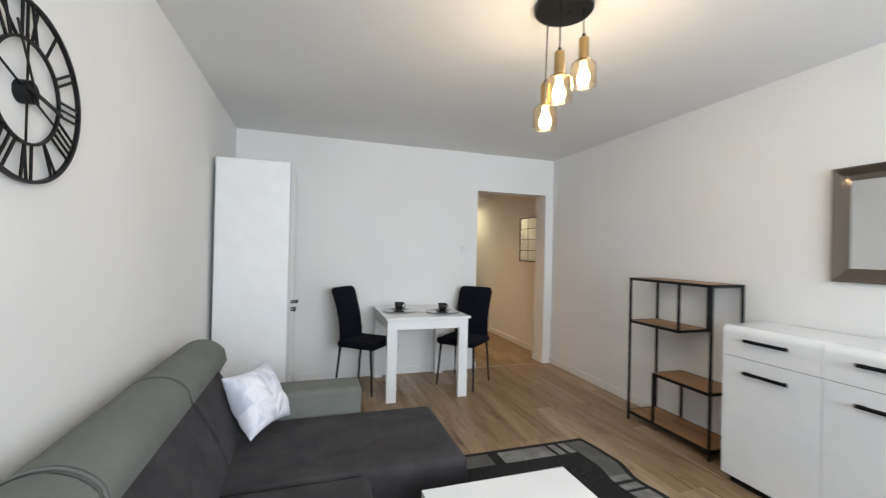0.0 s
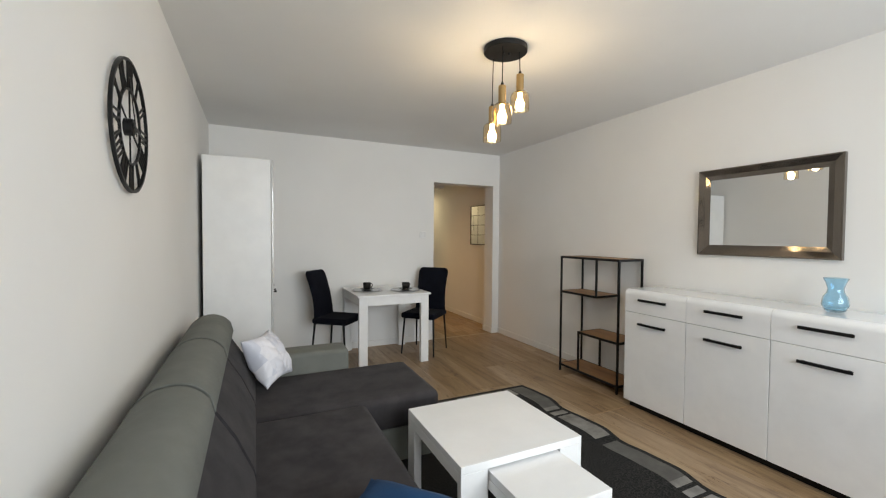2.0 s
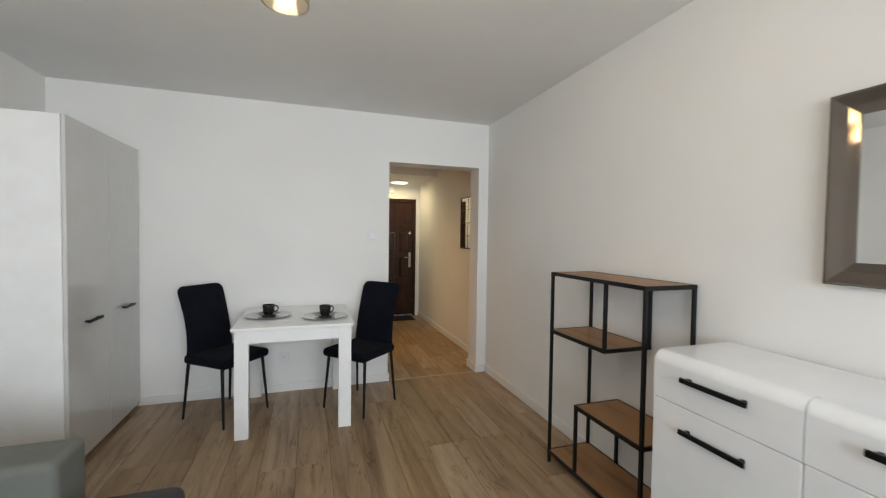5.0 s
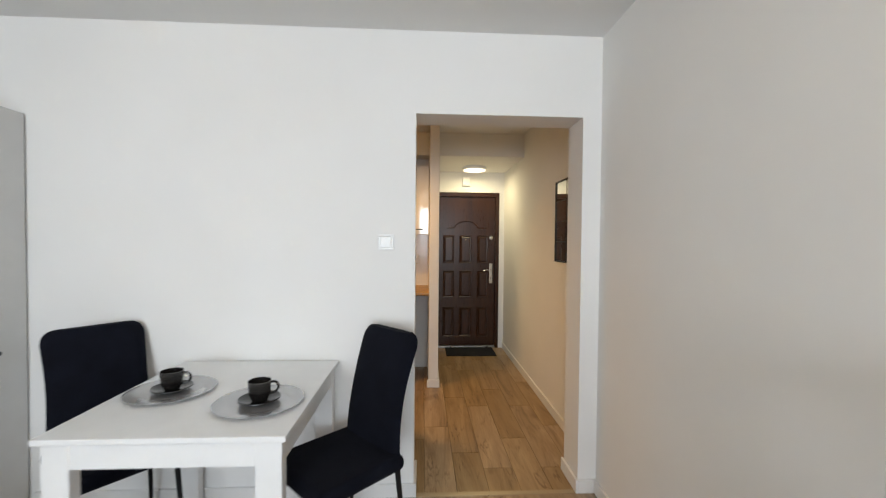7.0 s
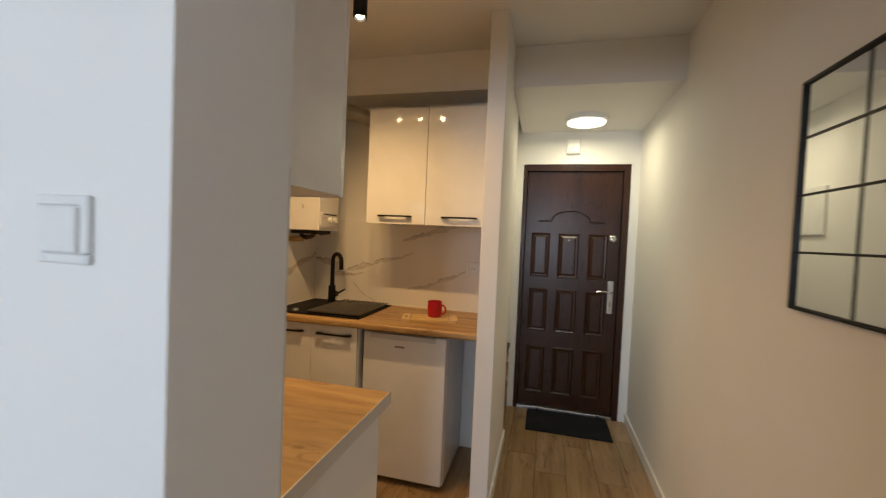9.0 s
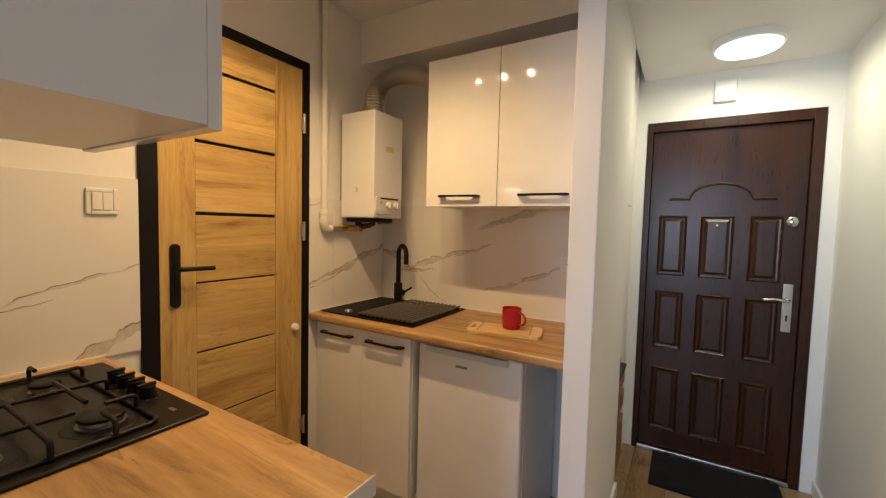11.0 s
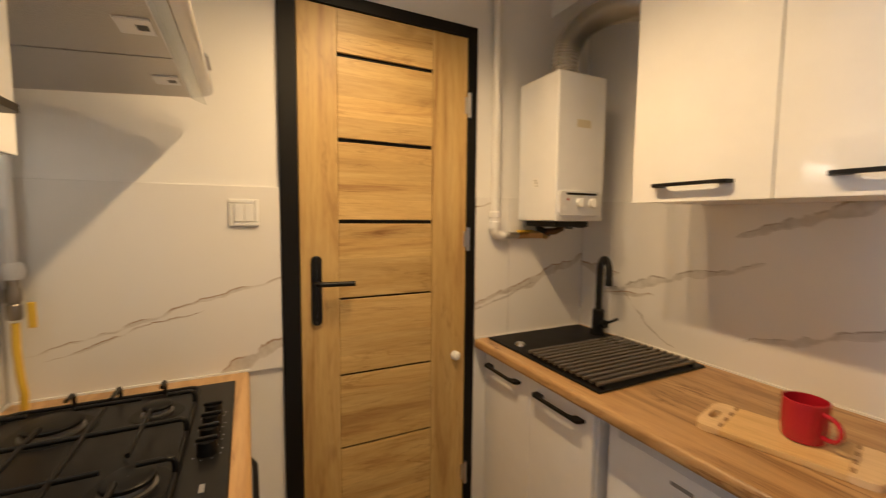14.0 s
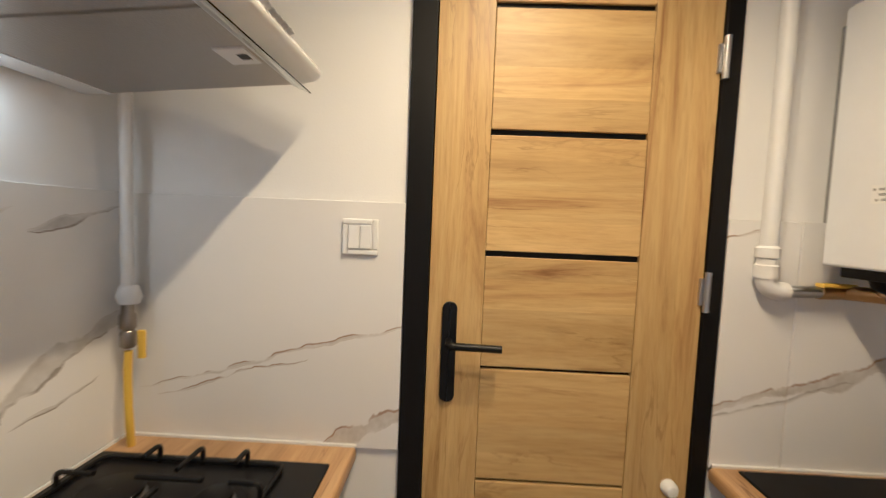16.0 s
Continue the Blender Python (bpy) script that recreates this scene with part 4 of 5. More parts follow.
def rounded_plate(x0, x1, y0, y1, z0, z1, r):
    """A flat plate facing x with its corners rounded in the plane."""
    loop = []
    for cy, cz, a in ((y1 - r, z1 - r, 0), (y0 + r, z1 - r, 90), (y0 + r, z0 + r, 180), (y1 - r, z0 + r, 270)):
        loop += [(cy + r * math.cos(radians(a + d)), cz + r * math.sin(radians(a + d))) for d in range(0, 91, 15)]
    bm = bmesh.new()
    cy, cz, e = (y0 + y1) / 2, (z0 + z1) / 2, 0.002
    shrink = lambda p: (p[0] - math.copysign(e, p[0] - cy), p[1] - math.copysign(e, p[1] - cz))
    rows = [[bm.verts.new((x, *p)) for p in q] for x, q in ((x0, loop), (x1 - e, loop), (x1, [shrink(p) for p in loop]))]
    for a, b in zip(rows, rows[1:]):
        for i in range(len(loop)):
            k = (i + 1) % len(loop)
            bm.faces.new((a[i], a[k], b[k], b[i]))
    bm.faces.new(rows[0][::-1]), bm.faces.new(rows[2])
    bmesh.ops.recalc_face_normals(bm, faces=bm.faces)
    return bm


def bathroom_door():
    t = thing("interior_door", pose(KX, 0, 0), "closed oak door with black grooves in a black frame", "door")
    y0, y1, z1 = 5.82, 6.535, 2.087
    f = bmesh.new()
    box(f, -0.10, 0.014, y0, y0 + 0.056, 0, z1, bevel=0.002), box(f, -0.10, 0.014, y1 - 0.038, y1, 0, z1, bevel=0.002)
    box(f, -0.10, 0.014, y0 + 0.056, y1 - 0.038, z1 - 0.04, z1, bevel=0.002)
    part("door_frame", f, FRAMEBLACK, t, "matt black door frame", smooth=False)
    a, b, za, zb = y0 + 0.058, y1 - 0.040, 0.008, z1 - 0.042
    xl, xr = -0.035, 0.008
    leaf = part("stile", bx(xl, xr, a, 6.003, za, zb, bevel=0.0015), DOOROAK_V, t, "upright oak stile")
    part("stile", bx(xl, xr, 6.350, b, za, zb, bevel=0.0015), DOOROAK_V, t, "upright oak stile")
    part("core", bx(xl + 0.004, xr - 0.012, 6.003, 6.350, za, zb), FRAMEBLACK, t, "black core seen in the grooves")
    cuts = (za, 0.265, 0.548, 0.814, 1.085, 1.351, 1.624, 1.9, zb)
    for i in range(len(cuts) - 1):
        lo = cuts[i] + (0.0035 if i < 5 else 0.0065) * (i > 0)
        hi = cuts[i + 1] - (0.0035 if i + 1 < 5 else 0.0065) * (i + 2 < len(cuts))
        if i == 4:
            hi = cuts[5] - 0.0065
        part("panel", bx(xr - 0.0115, xr - 0.0012, 6.0035, 6.3495, lo, hi, bevel=0.002), DOOROAK_H, t, "oak cross panel", smooth=False)
    h = part("handle_plate", rounded_plate(xr, xr + 0.010, 5.911, 5.945, 1.003, 1.237, 0.0155), BLACK, t, "black long handle plate")
    part("lever", tube([(xr + 0.008, 5.928, 1.147), (xr + 0.045, 5.928, 1.147), (xr + 0.05, 5.936, 1.147), (xr + 0.05, 6.045, 1.145)], 0.0085, 12), BLACK, h)
    part("key_cover", rod(bmesh.new(), (xr + 0.009, 5.928, 1.06), (xr + 0.012, 5.928, 1.06), 0.008), BLACK, h)
    for z in (1.795, 1.285, 0.33):
        hb = bmesh.new()
        rod(hb, (xr + 0.010, b + 0.004, z - 0.045), (xr + 0.010, b + 0.004, z + 0.045), 0.007, seg=12)
        box(hb, xr - 0.002, xr + 0.006, b - 0.010, b + 0.010, z - 0.03, z + 0.03)
        part("hinge", hb, STEEL, t, "steel hinge")
    part("door_stop", lathe([(0.001, 0.026), (0.012, 0.024), (0.018, 0.014), (0.018, 0.0), (0.001, 0.0)], 24), SWITCH, t, "round white door stop").matrix_local = pose(xr, 6.452, 0.825, 0, 90, 0)
    return t


bathroom_door()
bath_room = bx(KX - 0.16, KX - 0.125, 5.7, 6.7, 0, 2.3)
structure("wall_behind_door", bath_room, WALL)
wall_plate("light_switch", pose(KX + 0.010, 5.717, 1.377, 0, 0, 90), 2, "white double light switch on the tiles", "switch")


def rounded_top(name, x0, x1, y0, y1, front, z0, z1, label):
    """A worktop board with an eased front edge at y = front."""
    r = 0.012
    other = y0 if front == y1 else y1
    s = 1 if front > other else -1
    prof = [(other, z0), (other, z1), (front - s * r, z1)] + [(front - s * r + s * r * math.sin(a), z1 - r + r * math.cos(a)) for a in (radians(d) for d in (30, 60, 90))]
    prof += [(front, z0 + r)] + [(front - s * r + s * r * math.cos(a), z0 + r - r * math.sin(a)) for a in (radians(d) for d in (30, 60, 90))]
    t = thing(name, pose(0, 0, 0), label, "worktop")
    part("board", sweep(prof, "x", x0, x1), OAKTOP, t)
    return t


w1 = rounded_top("worktop", KX + 0.012, 2.328, BY + 0.011, 5.72, 5.72, 0.842, 0.88, "oak-look worktop with a gas hob let in")
part("edge_strip", bx(2.328, 2.3305, BY + 0.011, 5.72, 0.842, 0.8802), EDGEWHITE, w1, "pale metal edge strip")
w2 = rounded_top("worktop", KX + 0.012, 2.456, 6.54, SY - 0.011, 6.54, 0.842, 0.88, "oak-look worktop with a black sink let in")
part("sealing_strip", bx(KX + 0.012, 2.328, BY + 0.0105, BY + 0.016, 0.880, 0.886), TRIM, w1, "white sealing strip")
part("sealing_strip", bx(KX + 0.0105, KX + 0.016, BY + 0.02, 5.72, 0.880, 0.886), TRIM, w1, "white sealing strip")
part("sealing_strip", bx(KX + 0.012, 2.456, SY - 0.016, SY - 0.0105, 0.880, 0.886), TRIM, w2, "white sealing strip")
part("sealing_strip", bx(KX + 0.0105, KX + 0.016, 6.545, SY - 0.02, 0.880, 0.886), TRIM, w2, "white sealing strip")


def bow_handle(parent, x0, x1, y, z, out):
    """A flat black bridge handle along x on a front at y: broad feet that taper into a thin bar, cut out round inside."""
    deep, foot, r = 0.027, 0.034, 0.016
    outer = [(x0, 0.0), (x0 + 0.004, deep * 0.8), (x0 + 0.010, deep), (x1 - 0.010, deep), (x1 - 0.004, deep * 0.8), (x1, 0.0)]
    arch = [(x1 - foot, 0.0)] + [(x1 - foot - r + r * math.cos(radians(d)), deep - 0.009 - r + r * math.sin(radians(d))) for d in (0, 30, 60, 90)]
    arch += [(x0 + foot + r - r * math.cos(radians(d)), deep - 0.009 - r + r * math.sin(radians(d))) for d in (90, 60, 30, 0)] + [(x0 + foot, 0.0)]
    b = bmesh.new()
    rows = [[b.verts.new((u, y + out * v, z + h)) for u, v in outer + arch] for h in (-0.0045, 0.0045)]
    k = len(rows[0])
    b.faces.new(rows[0]), b.faces.new(rows[1][::-1])
    for i in range(k):
        b.faces.new((rows[0][i], rows[0][(i + 1) % k], rows[1][(i + 1) % k], rows[1][i]))
    bmesh.ops.recalc_face_normals(b, faces=b.faces)
    return part("handle", b, BLACK, parent, "black bridge handle", smooth=False)


def sink_cabinet():
    t = thing("base_cabinet", pose(0, 0, 0), "white base cabinet with black handles under the sink", "cabinet")
    part("plinth", bx(1.25, 1.80, 6.64, 6.66, 0, 0.115), SATIN, t)
    part("body", bx(1.235, 1.80, 6.59, SY - 0.012, 0.115, 0.841), SATIN, t)
    for a, b, h0, h1 in ((1.238, 1.5168, 1.262, 1.47), (1.5182, 1.797, 1.553, 1.767)):
        d = part("door", bx(a, b, 6.572, 6.5895, 0.118, 0.838, bevel=0.002), GLOSS, t, "white gloss door")
        bow_handle(d, h0, h1, 6.572, 0.793, -1)
    return t


sink_cabinet()
single("filler_panel", bx(KX + 0.003, 1.233, 6.60, 6.62, 0.0, 0.841), SATIN, "narrow white filler panel beside the sink cabinet", "panel")


def fridge():
    t = thing("fridge", pose(0, 0, 0), "white undercounter fridge beneath the worktop", "fridge")
    x0, x1, yf, yb = 1.822, 2.290, 6.60, 7.09
    part("body", bx(x0, x1, yf + 0.045, yb, 0.02, 0.835, bevel=0.004), ENAMEL, t)
    part("door", bx(x0, x1, yf, yf + 0.043, 0.035, 0.825, bevel=0.010, seg=3), ENAMEL, t)
    g = part("grip", bx(x0 + 0.045, x1 - 0.055, yf - 0.012, yf + 0.004, 0.795, 0.822, bevel=0.003), worn("pale_grey_grip", (0.60, 0.62, 0.66), 0.35), t, "pale recessed door grip")
    part("hinge_cover", bx(x1 - 0.05, x1 - 0.005, yf + 0.004, yf + 0.04, 0.8255, 0.834, bevel=0.002), BLACK, t)
    part("badge", bx(2.006, 2.060, yf - 0.0008, yf + 0.001, 0.749, 0.759, bevel=0.0004), GREYPRINT_SHADE, t, "small dark badge")
    for x in (x0 + 0.04, x1 - 0.04):
        for y in (yf + 0.08, yb - 0.05):
            part("foot", rod(bmesh.new(), (x, y, 0), (x, y, 0.022), 0.016), BLACK, t)
    return t


fridge()


def wall_cabinet(name, x0, x1, yb, yf, z0, z1, doors, handles, label, out):
    t = thing(name, pose(0, 0, 0), label, "cabinet")
    f = yf - out * 0.019
    a, b = sorted((yb, f - out * 0.001))
    part("body", bx(x0, x1, a, b, z0 + 0.003, z1, bevel=0.001), SATIN, t)
    w = (x1 - x0) / doors
    for i in range(doors):
        a, b = sorted((f, yf))
        d = part("door", bx(x0 + i * w + 0.0015, x0 + (i + 1) * w - 0.0015, a, b, z0, z1, bevel=0.0015), GLOSS, t, "white high-gloss door")
        bow_handle(d, handles[i][0], handles[i][1], yf, z0 + 0.045, out)
    return t


wall_cabinet("wall_cabinet", 1.737, 2.453, SY - 0.003, 6.757, 1.415, 2.075, 2, ((1.812, 2.017), (2.19, 2.395)), "white high-gloss wall cabinet over the fridge", -1)
wall_cabinet("wall_cabinet", 1.895, 2.282, BY + 0.002, 5.474, 1.438, 2.075, 1, ((1.95, 2.165),), "white high-gloss wall cabinet beside the hood", 1)


def oven_unit():
    t = thing("base_cabinet", pose(0, 0, 0), "white base cabinet under the hob", "cabinet")
    part("body", bx(KX + 0.02, 1.285, BY + 0.02, 5.66, 0.0, 0.841), SATIN, t)
    part("end_panel", bx(2.29, 2.31, BY + 0.015, 5.685, 0.0, 0.841, bevel=0.002), SATIN, t, "white end panel")
    part("cabinet_body", bx(1.895, 2.288, BY + 0.015, 5.665, 0.1, 0.841), SATIN, t)
    part("door", bx(1.897, 2.287, 5.667, 5.685, 0.1, 0.838, bevel=0.002), GLOSS, t)
    o = thing("oven", pose(0, 0, 0), "white built-in oven under the hob", "oven")
    part("body", bx(1.288, 1.892, BY + 0.03, 5.668, 0.1, 0.841), ENAMEL, o)
    part("door", bx(1.291, 1.889, 5.669, 5.690, 0.14, 0.70, bevel=0.004), ENAMEL, o)
    part("control_panel", bx(1.291, 1.889, 5.669, 5.688, 0.705, 0.838, bevel=0.003), ENAMEL, o)
    hb = tube([(1.32, 5.69, 0.66), (1.325, 5.715, 0.66), (1.36, 5.727, 0.66), (1.82, 5.727, 0.66), (1.855, 5.715, 0.66), (1.86, 5.69, 0.66)], 0.008, 10)
    part("handle", hb, BLACK, o, "black bar handle")
    for x in (1.34, 1.44, 1.74, 1.84):
        part("knob", rod(bmesh.new(), (x, 5.688, 0.77), (x, 5.712, 0.77), 0.019, 0.016, seg=20), BLACK, o)


oven_unit()


def hob():
    t = thing("gas_hob", pose(0, 0, 0), "black four-burner gas hob with cast iron grates", "hob")
    x0, x1, y0, y1, z = 1.283, 1.866, BY + 0.025, 5.683, 0.8805
    part("plate", bx(x0, x1, y0, y1, z, z + 0.008, bevel=0.004), worn("black_enamel", (0.008, 0.008, 0.009), 0.35, spread=0.08, Specular_IOR_Level=0.3), t)
    s = z + 0.008
    alloy = worn("burner_alloy", (0.20, 0.195, 0.19), 0.3, 0.8)
    for x, y, r in ((1.435, 5.328, 0.050), (1.427, 5.518, 0.027), (1.740, 5.335, 0.038), (1.736, 5.526, 0.038)):
        part("burner_well", lathe([(r + 0.030, 0.0), (r + 0.026, 0.0022), (r + 0.008, 0.0006)], 36, (x, y, s)), BLACK, t)
        b = part("burner", lathe([(r + 0.006, 0), (r + 0.006, 0.004), (r, 0.006), (r - 0.002, 0.013), (0.001, 0.013)], 32, (x, y, s)), alloy, t, "grey alloy burner crown")
        part("burner_cap", lathe([(r - 0.001, 0.0132), (r + 0.003, 0.015), (r + 0.003, 0.021), (r - 0.002, 0.025), (0.001, 0.025)], 32, (x, y, s)), BLACK, b, "black burner cap")
    zt, zl, q = s + 0.037, s + 0.006, 0.0052
    xa, xb, ya, yb = 1.310, 1.834, 5.208, 5.594
    frame_pts = [(xa, ya + 0.02), (xa, yb - 0.02), (xa + 0.006, yb - 0.006), (xa + 0.02, yb), (xb - 0.02, yb), (xb - 0.006, yb - 0.006), (xb, yb - 0.02), (xb, ya + 0.02), (xb - 0.006, ya + 0.006), (xb - 0.02, ya), (xa + 0.02, ya), (xa + 0.006, ya + 0.006), (xa, ya + 0.02)]
    g = part("grate", tube([(x, y, zl) for x, y in frame_pts], q, 8), BLACKMETAL, t, "cast iron grate")

    def bar(*points):
        part("grate_bar", tube(points, q, 8), BLACKMETAL, g)

    def hook(x, y, dx, dy, reach):
        """A finger that stands up from the rim and bends inwards."""
        bar((x, y, s), (x, y, zt - 0.010), (x + dx * 0.003, y + dy * 0.003, zt - 0.003), (x + dx * 0.010, y + dy * 0.010, zt), (x + dx * reach, y + dy * reach, zt))
    hook(1.570, ya, 0, 1, 0.2), hook(1.570, yb, 0, -1, 0.2)
    for x in (1.727, 1.415):
        hook(x, ya, 0, 1, 0.072), hook(x, yb, 0, -1, 0.058)
        bar((x, 5.362, zt), (x, 5.485, zt))
    for y, r in ((5.328, 0.06), (5.420, 0.10), (5.516, 0.06)):
        hook(xb, y, -1, 0, r), hook(xa, y, 1, 0, r * 0.8)
        bar((1.570 - r * 1.25, y, zt), (1.570 + r * 1.95, y, zt))
    bar((1.727, 5.420, zt), (1.760, 5.420, zt))
    for x in (xa + 0.03, xb - 0.03):
        for y in (ya, yb):
            part("grate_foot", rod(bmesh.new(), (x, y, s - 0.0005), (x, y, zl), 0.006, seg=10), BLACK, g)
    for i in range(4):
        x = 1.495 + 0.057 * i
        kb = rod(bmesh.new(), (x, 5.640, s), (x, 5.640, s + 0.027), 0.0195, 0.018, seg=24)
        box(kb, x - 0.005, x + 0.005, 5.620, 5.660, s + 0.026, s + 0.034, bevel=0.002)
        part("knob", kb, BLACK, t)
        for k in range(7):
            a = radians(-60 + 40 * k)
            part("dial_mark", bx(x + 0.027 * math.cos(a) - 0.001, x + 0.027 * math.cos(a) + 0.001, 5.640 + 0.027 * math.sin(a) - 0.001, 5.640 + 0.027 * math.sin(a) + 0.001, s, s + 0.0006), SWITCH, t)
    part("badge", bx(1.775, 1.800, 5.636, 5.645, s, s + 0.0008), STEEL, t, "small pale badge")


hob()


def hood():
    t = thing("cooker_hood", pose(0, 0, 0), "white slim cooker hood with a glass visor", "hood")
    x0, x1 = 1.30, 1.900
    b0 = BY + 0.012
    prof = [(b0, 1.648), (5.615, 1.682), (5.638, 1.687), (5.650, 1.695), (5.653, 1.704), (5.648, 1.713), (5.625, 1.724), (5.50, 1.775), (b0, 1.82)]
    part("shell", sweep(prof, "x", x0, x1), ENAMEL, t)

    def under(y):
        return 1.648 + 0.034 * (y - b0) / (5.615 - b0)

    def slab(ya, yb, lo, hi, xa, xb):
        return sweep([(ya, under(ya) - hi), (yb, under(yb) - hi), (yb, under(yb) - lo), (ya, under(ya) - lo)], "x", xa, xb)
    xm = (x0 + x1) / 2
    for a, b in ((x0 + 0.012, xm - 0.003), (xm + 0.003, x1 - 0.012)):
        f = part("grease_filter", slab(b0 + 0.065, 5.600, 0.0004, 0.0045, a, b), FILTER, t, "metal mesh grease filter", smooth=False)
        m_ = (a + b) / 2
        part("filter_latch", slab(5.545, 5.594, 0.0046, 0.0075, m_ - 0.030, m_ + 0.030), ENAMEL, f, smooth=False)
        part("latch_slot", slab(5.572, 5.588, 0.0076, 0.0085, m_ - 0.010, m_ + 0.010), BLACK, f, smooth=False)
    part("filter_rim", slab(5.6005, 5.612, 0.0004, 0.006, x0 + 0.006, x1 - 0.006), ENAMEL, t, smooth=False)
    part("filter_rim", slab(b0 + 0.055, b0 + 0.0645, 0.0004, 0.006, x0 + 0.006, x1 - 0.006), ENAMEL, t, smooth=False)
    lens = lathe([(0.001, -0.008), (0.05, -0.007), (0.066, -0.003), (0.07, 0.002)], 40)
    for v in lens.verts:
        v.co = (1.55 + v.co.x, 5.197 + v.co.y * 0.27, 1.650 + v.co.z)
    part("lamp_lens", lens, HOODGLOW, t, "lit milky oval lamp lens")
    vis = sweep([(5.603, 1.674), (5.606, 1.6745), (5.634, 1.6645), (5.633, 1.6625)], "x", x0 + 0.005, x1 - 0.005)
    part("visor", vis, CLEAR, t, "clear glass visor").visible_shadow = False
    for i in range(5):
        part("button", rod(bmesh.new(), (1.45 + 0.020 * i, 5.636, 1.706), (1.45 + 0.020 * i, 5.656, 1.717), 0.006, seg=12), STEEL, t)


hood()


def boiler():
    t = thing("gas_water_heater", pose(0, 0, 0), "white gas water heater hung on the wall with a flue", "water heater")
    x0, x1, y0, y1, z0, z1 = 1.228, 1.452, 6.72, 6.952, 1.358, 1.892
    # the plate's dark grey stands in for shade in the gap behind the casing
    part("back_plate", bx(KX + 0.001, x0, y0 + 0.03, y1 - 0.03, z0 + 0.03, z1 - 0.02), GREYPRINT_SHADE, t, "mounting plate, coloured dark for the shade behind the casing")
    part("casing", bx(x0, x1, y0, y1, z0, z1, bevel=0.007, seg=3), ENAMEL, t)
    c = part("control_panel", rounded_plate(x1, x1 + 0.010, y0 + 0.010, y1 - 0.018, z0 + 0.020, z0 + 0.112, 0.02), worn("pale_grey_panel", (0.70, 0.71, 0.73), 0.3), t, "pale grey control panel")
    part("vent_slot", bx(x1 + 0.0095, x1 + 0.0108, y0 + 0.04, y1 - 0.045, z0 + 0.096, z0 + 0.104), BLACK, c)
    for y in (6.822, 6.884):
        k = rod(bmesh.new(), (x1 + 0.010, y, z0 + 0.068), (x1 + 0.022, y, z0 + 0.068), 0.017, 0.015, seg=24)
        box(k, x1 + 0.02, x1 + 0.030, y - 0.0045, y + 0.0045, z0 + 0.052, z0 + 0.084, bevel=0.002)
        part("knob", k, SWITCH, c)
    part("window_hole", rod(bmesh.new(), (x1 + 0.0095, 6.752, z0 + 0.048), (x1 + 0.0115, 6.752, z0 + 0.048), 0.010, seg=18), ENAMEL, c)
    part("red_mark", rod(bmesh.new(), (x1 + 0.0095, 6.768, z0 + 0.080), (x1 + 0.011, 6.768, z0 + 0.080), 0.0045, seg=12), RED, c)
    part("sticker", bx(x1, x1 + 0.0006, 6.81, 6.875, 1.70, 1.728), STICKER, t, "faded cream sticker")
    st = part("sticker", bx(1.32, 1.352, y0 - 0.0006, y0, 1.485, 1.52), SWITCH, t, "white printed sticker")
    rnd = random.Random(2)
    for i in range(5):
        for j in range(3):
            if rnd.random() < 0.65:
                part("print_mark", bx(1.323 + 0.0055 * i, 1.327 + 0.0055 * i, y0 - 0.001, y0 - 0.0006, 1.489 + 0.01 * j, 1.494 + 0.01 * j), GREYPRINT_SHADE, st)
    flue_pts, radii = [], []
    path = [Vector(p) for p in ((1.335, 6.85, 1.89), (1.335, 6.852, 1.99), (1.350, 6.865, 2.05), (1.39, 6.885, 2.095), (1.45, 6.915, 2.118), (1.53, 6.95, 2.118), (1.62, 6.985, 2.09), (1.70, 7.02, 2.055), (1.80, 7.06, 2.02))]
    n = 228
    for i in range(n + 1):
        s = i / n * (len(path) - 1)
        k = min(int(s), len(path) - 2)
        u = s - k
        p0, p1, p2, p3 = path[max(k - 1, 0)], path[k], path[k + 1], path[min(k + 2, len(path) - 1)]
        flue_pts.append(0.5 * ((2 * p1) + (p2 - p0) * u + (2 * p0 - 5 * p1 + 4 * p2 - p3) * u * u + (3 * p1 - p0 - 3 * p2 + p3) * u ** 3))
        radii.append(0.049 + 0.0045 * math.sin(i * math.pi / 2 + 0.4))
    part("flue", tube(flue_pts, 0.05, 24, radii=radii), ALU, t, "ribbed flexible aluminium flue")
    part("burner_base", bx(x0 + 0.012, x1 - 0.03, y0 + 0.03, y1 - 0.04, z0 - 0.022, z0 + 0.002, bevel=0.004), FRAMEBLACK, t, "dark burner box beneath the casing")
    part("fitting", tube([(1.285, 6.80, z0), (1.285, 6.80, z0 - 0.05), (1.27, 6.83, z0 - 0.065), (1.25, 6.86, z0 - 0.06)], 0.011), BRASS, t, "brass elbow")
    bm = tube([(1.30, 6.76, z0), (1.30, 6.77, z0 - 0.03), (1.31, 6.82, z0 - 0.05)], 0.012)
    part("fitting", bm, BLACK, t)
    part("fitting", tube([(1.33, 6.86, z0), (1.33, 6.86, z0 - 0.03), (1.33, 6.83, z0 - 0.04), (1.30, 6.80, z0 - 0.045)], 0.014), worn("dark_brass", (0.12, 0.07, 0.035), 0.4, 0.8), t)
    part("wire", tube([(1.36, 6.88, z0), (1.37, 6.90, z0 - 0.022), (1.37, 6.94, z0 - 0.024), (1.35, 6.955, z0)], 0.004), BLACK, t)
    part("wire", tube([(1.40, 6.80, z0), (1.40, 6.82, z0 - 0.025), (1.39, 6.86, z0 - 0.028), (1.37, 6.88, z0)], 0.004), BLACK, t)


boiler()


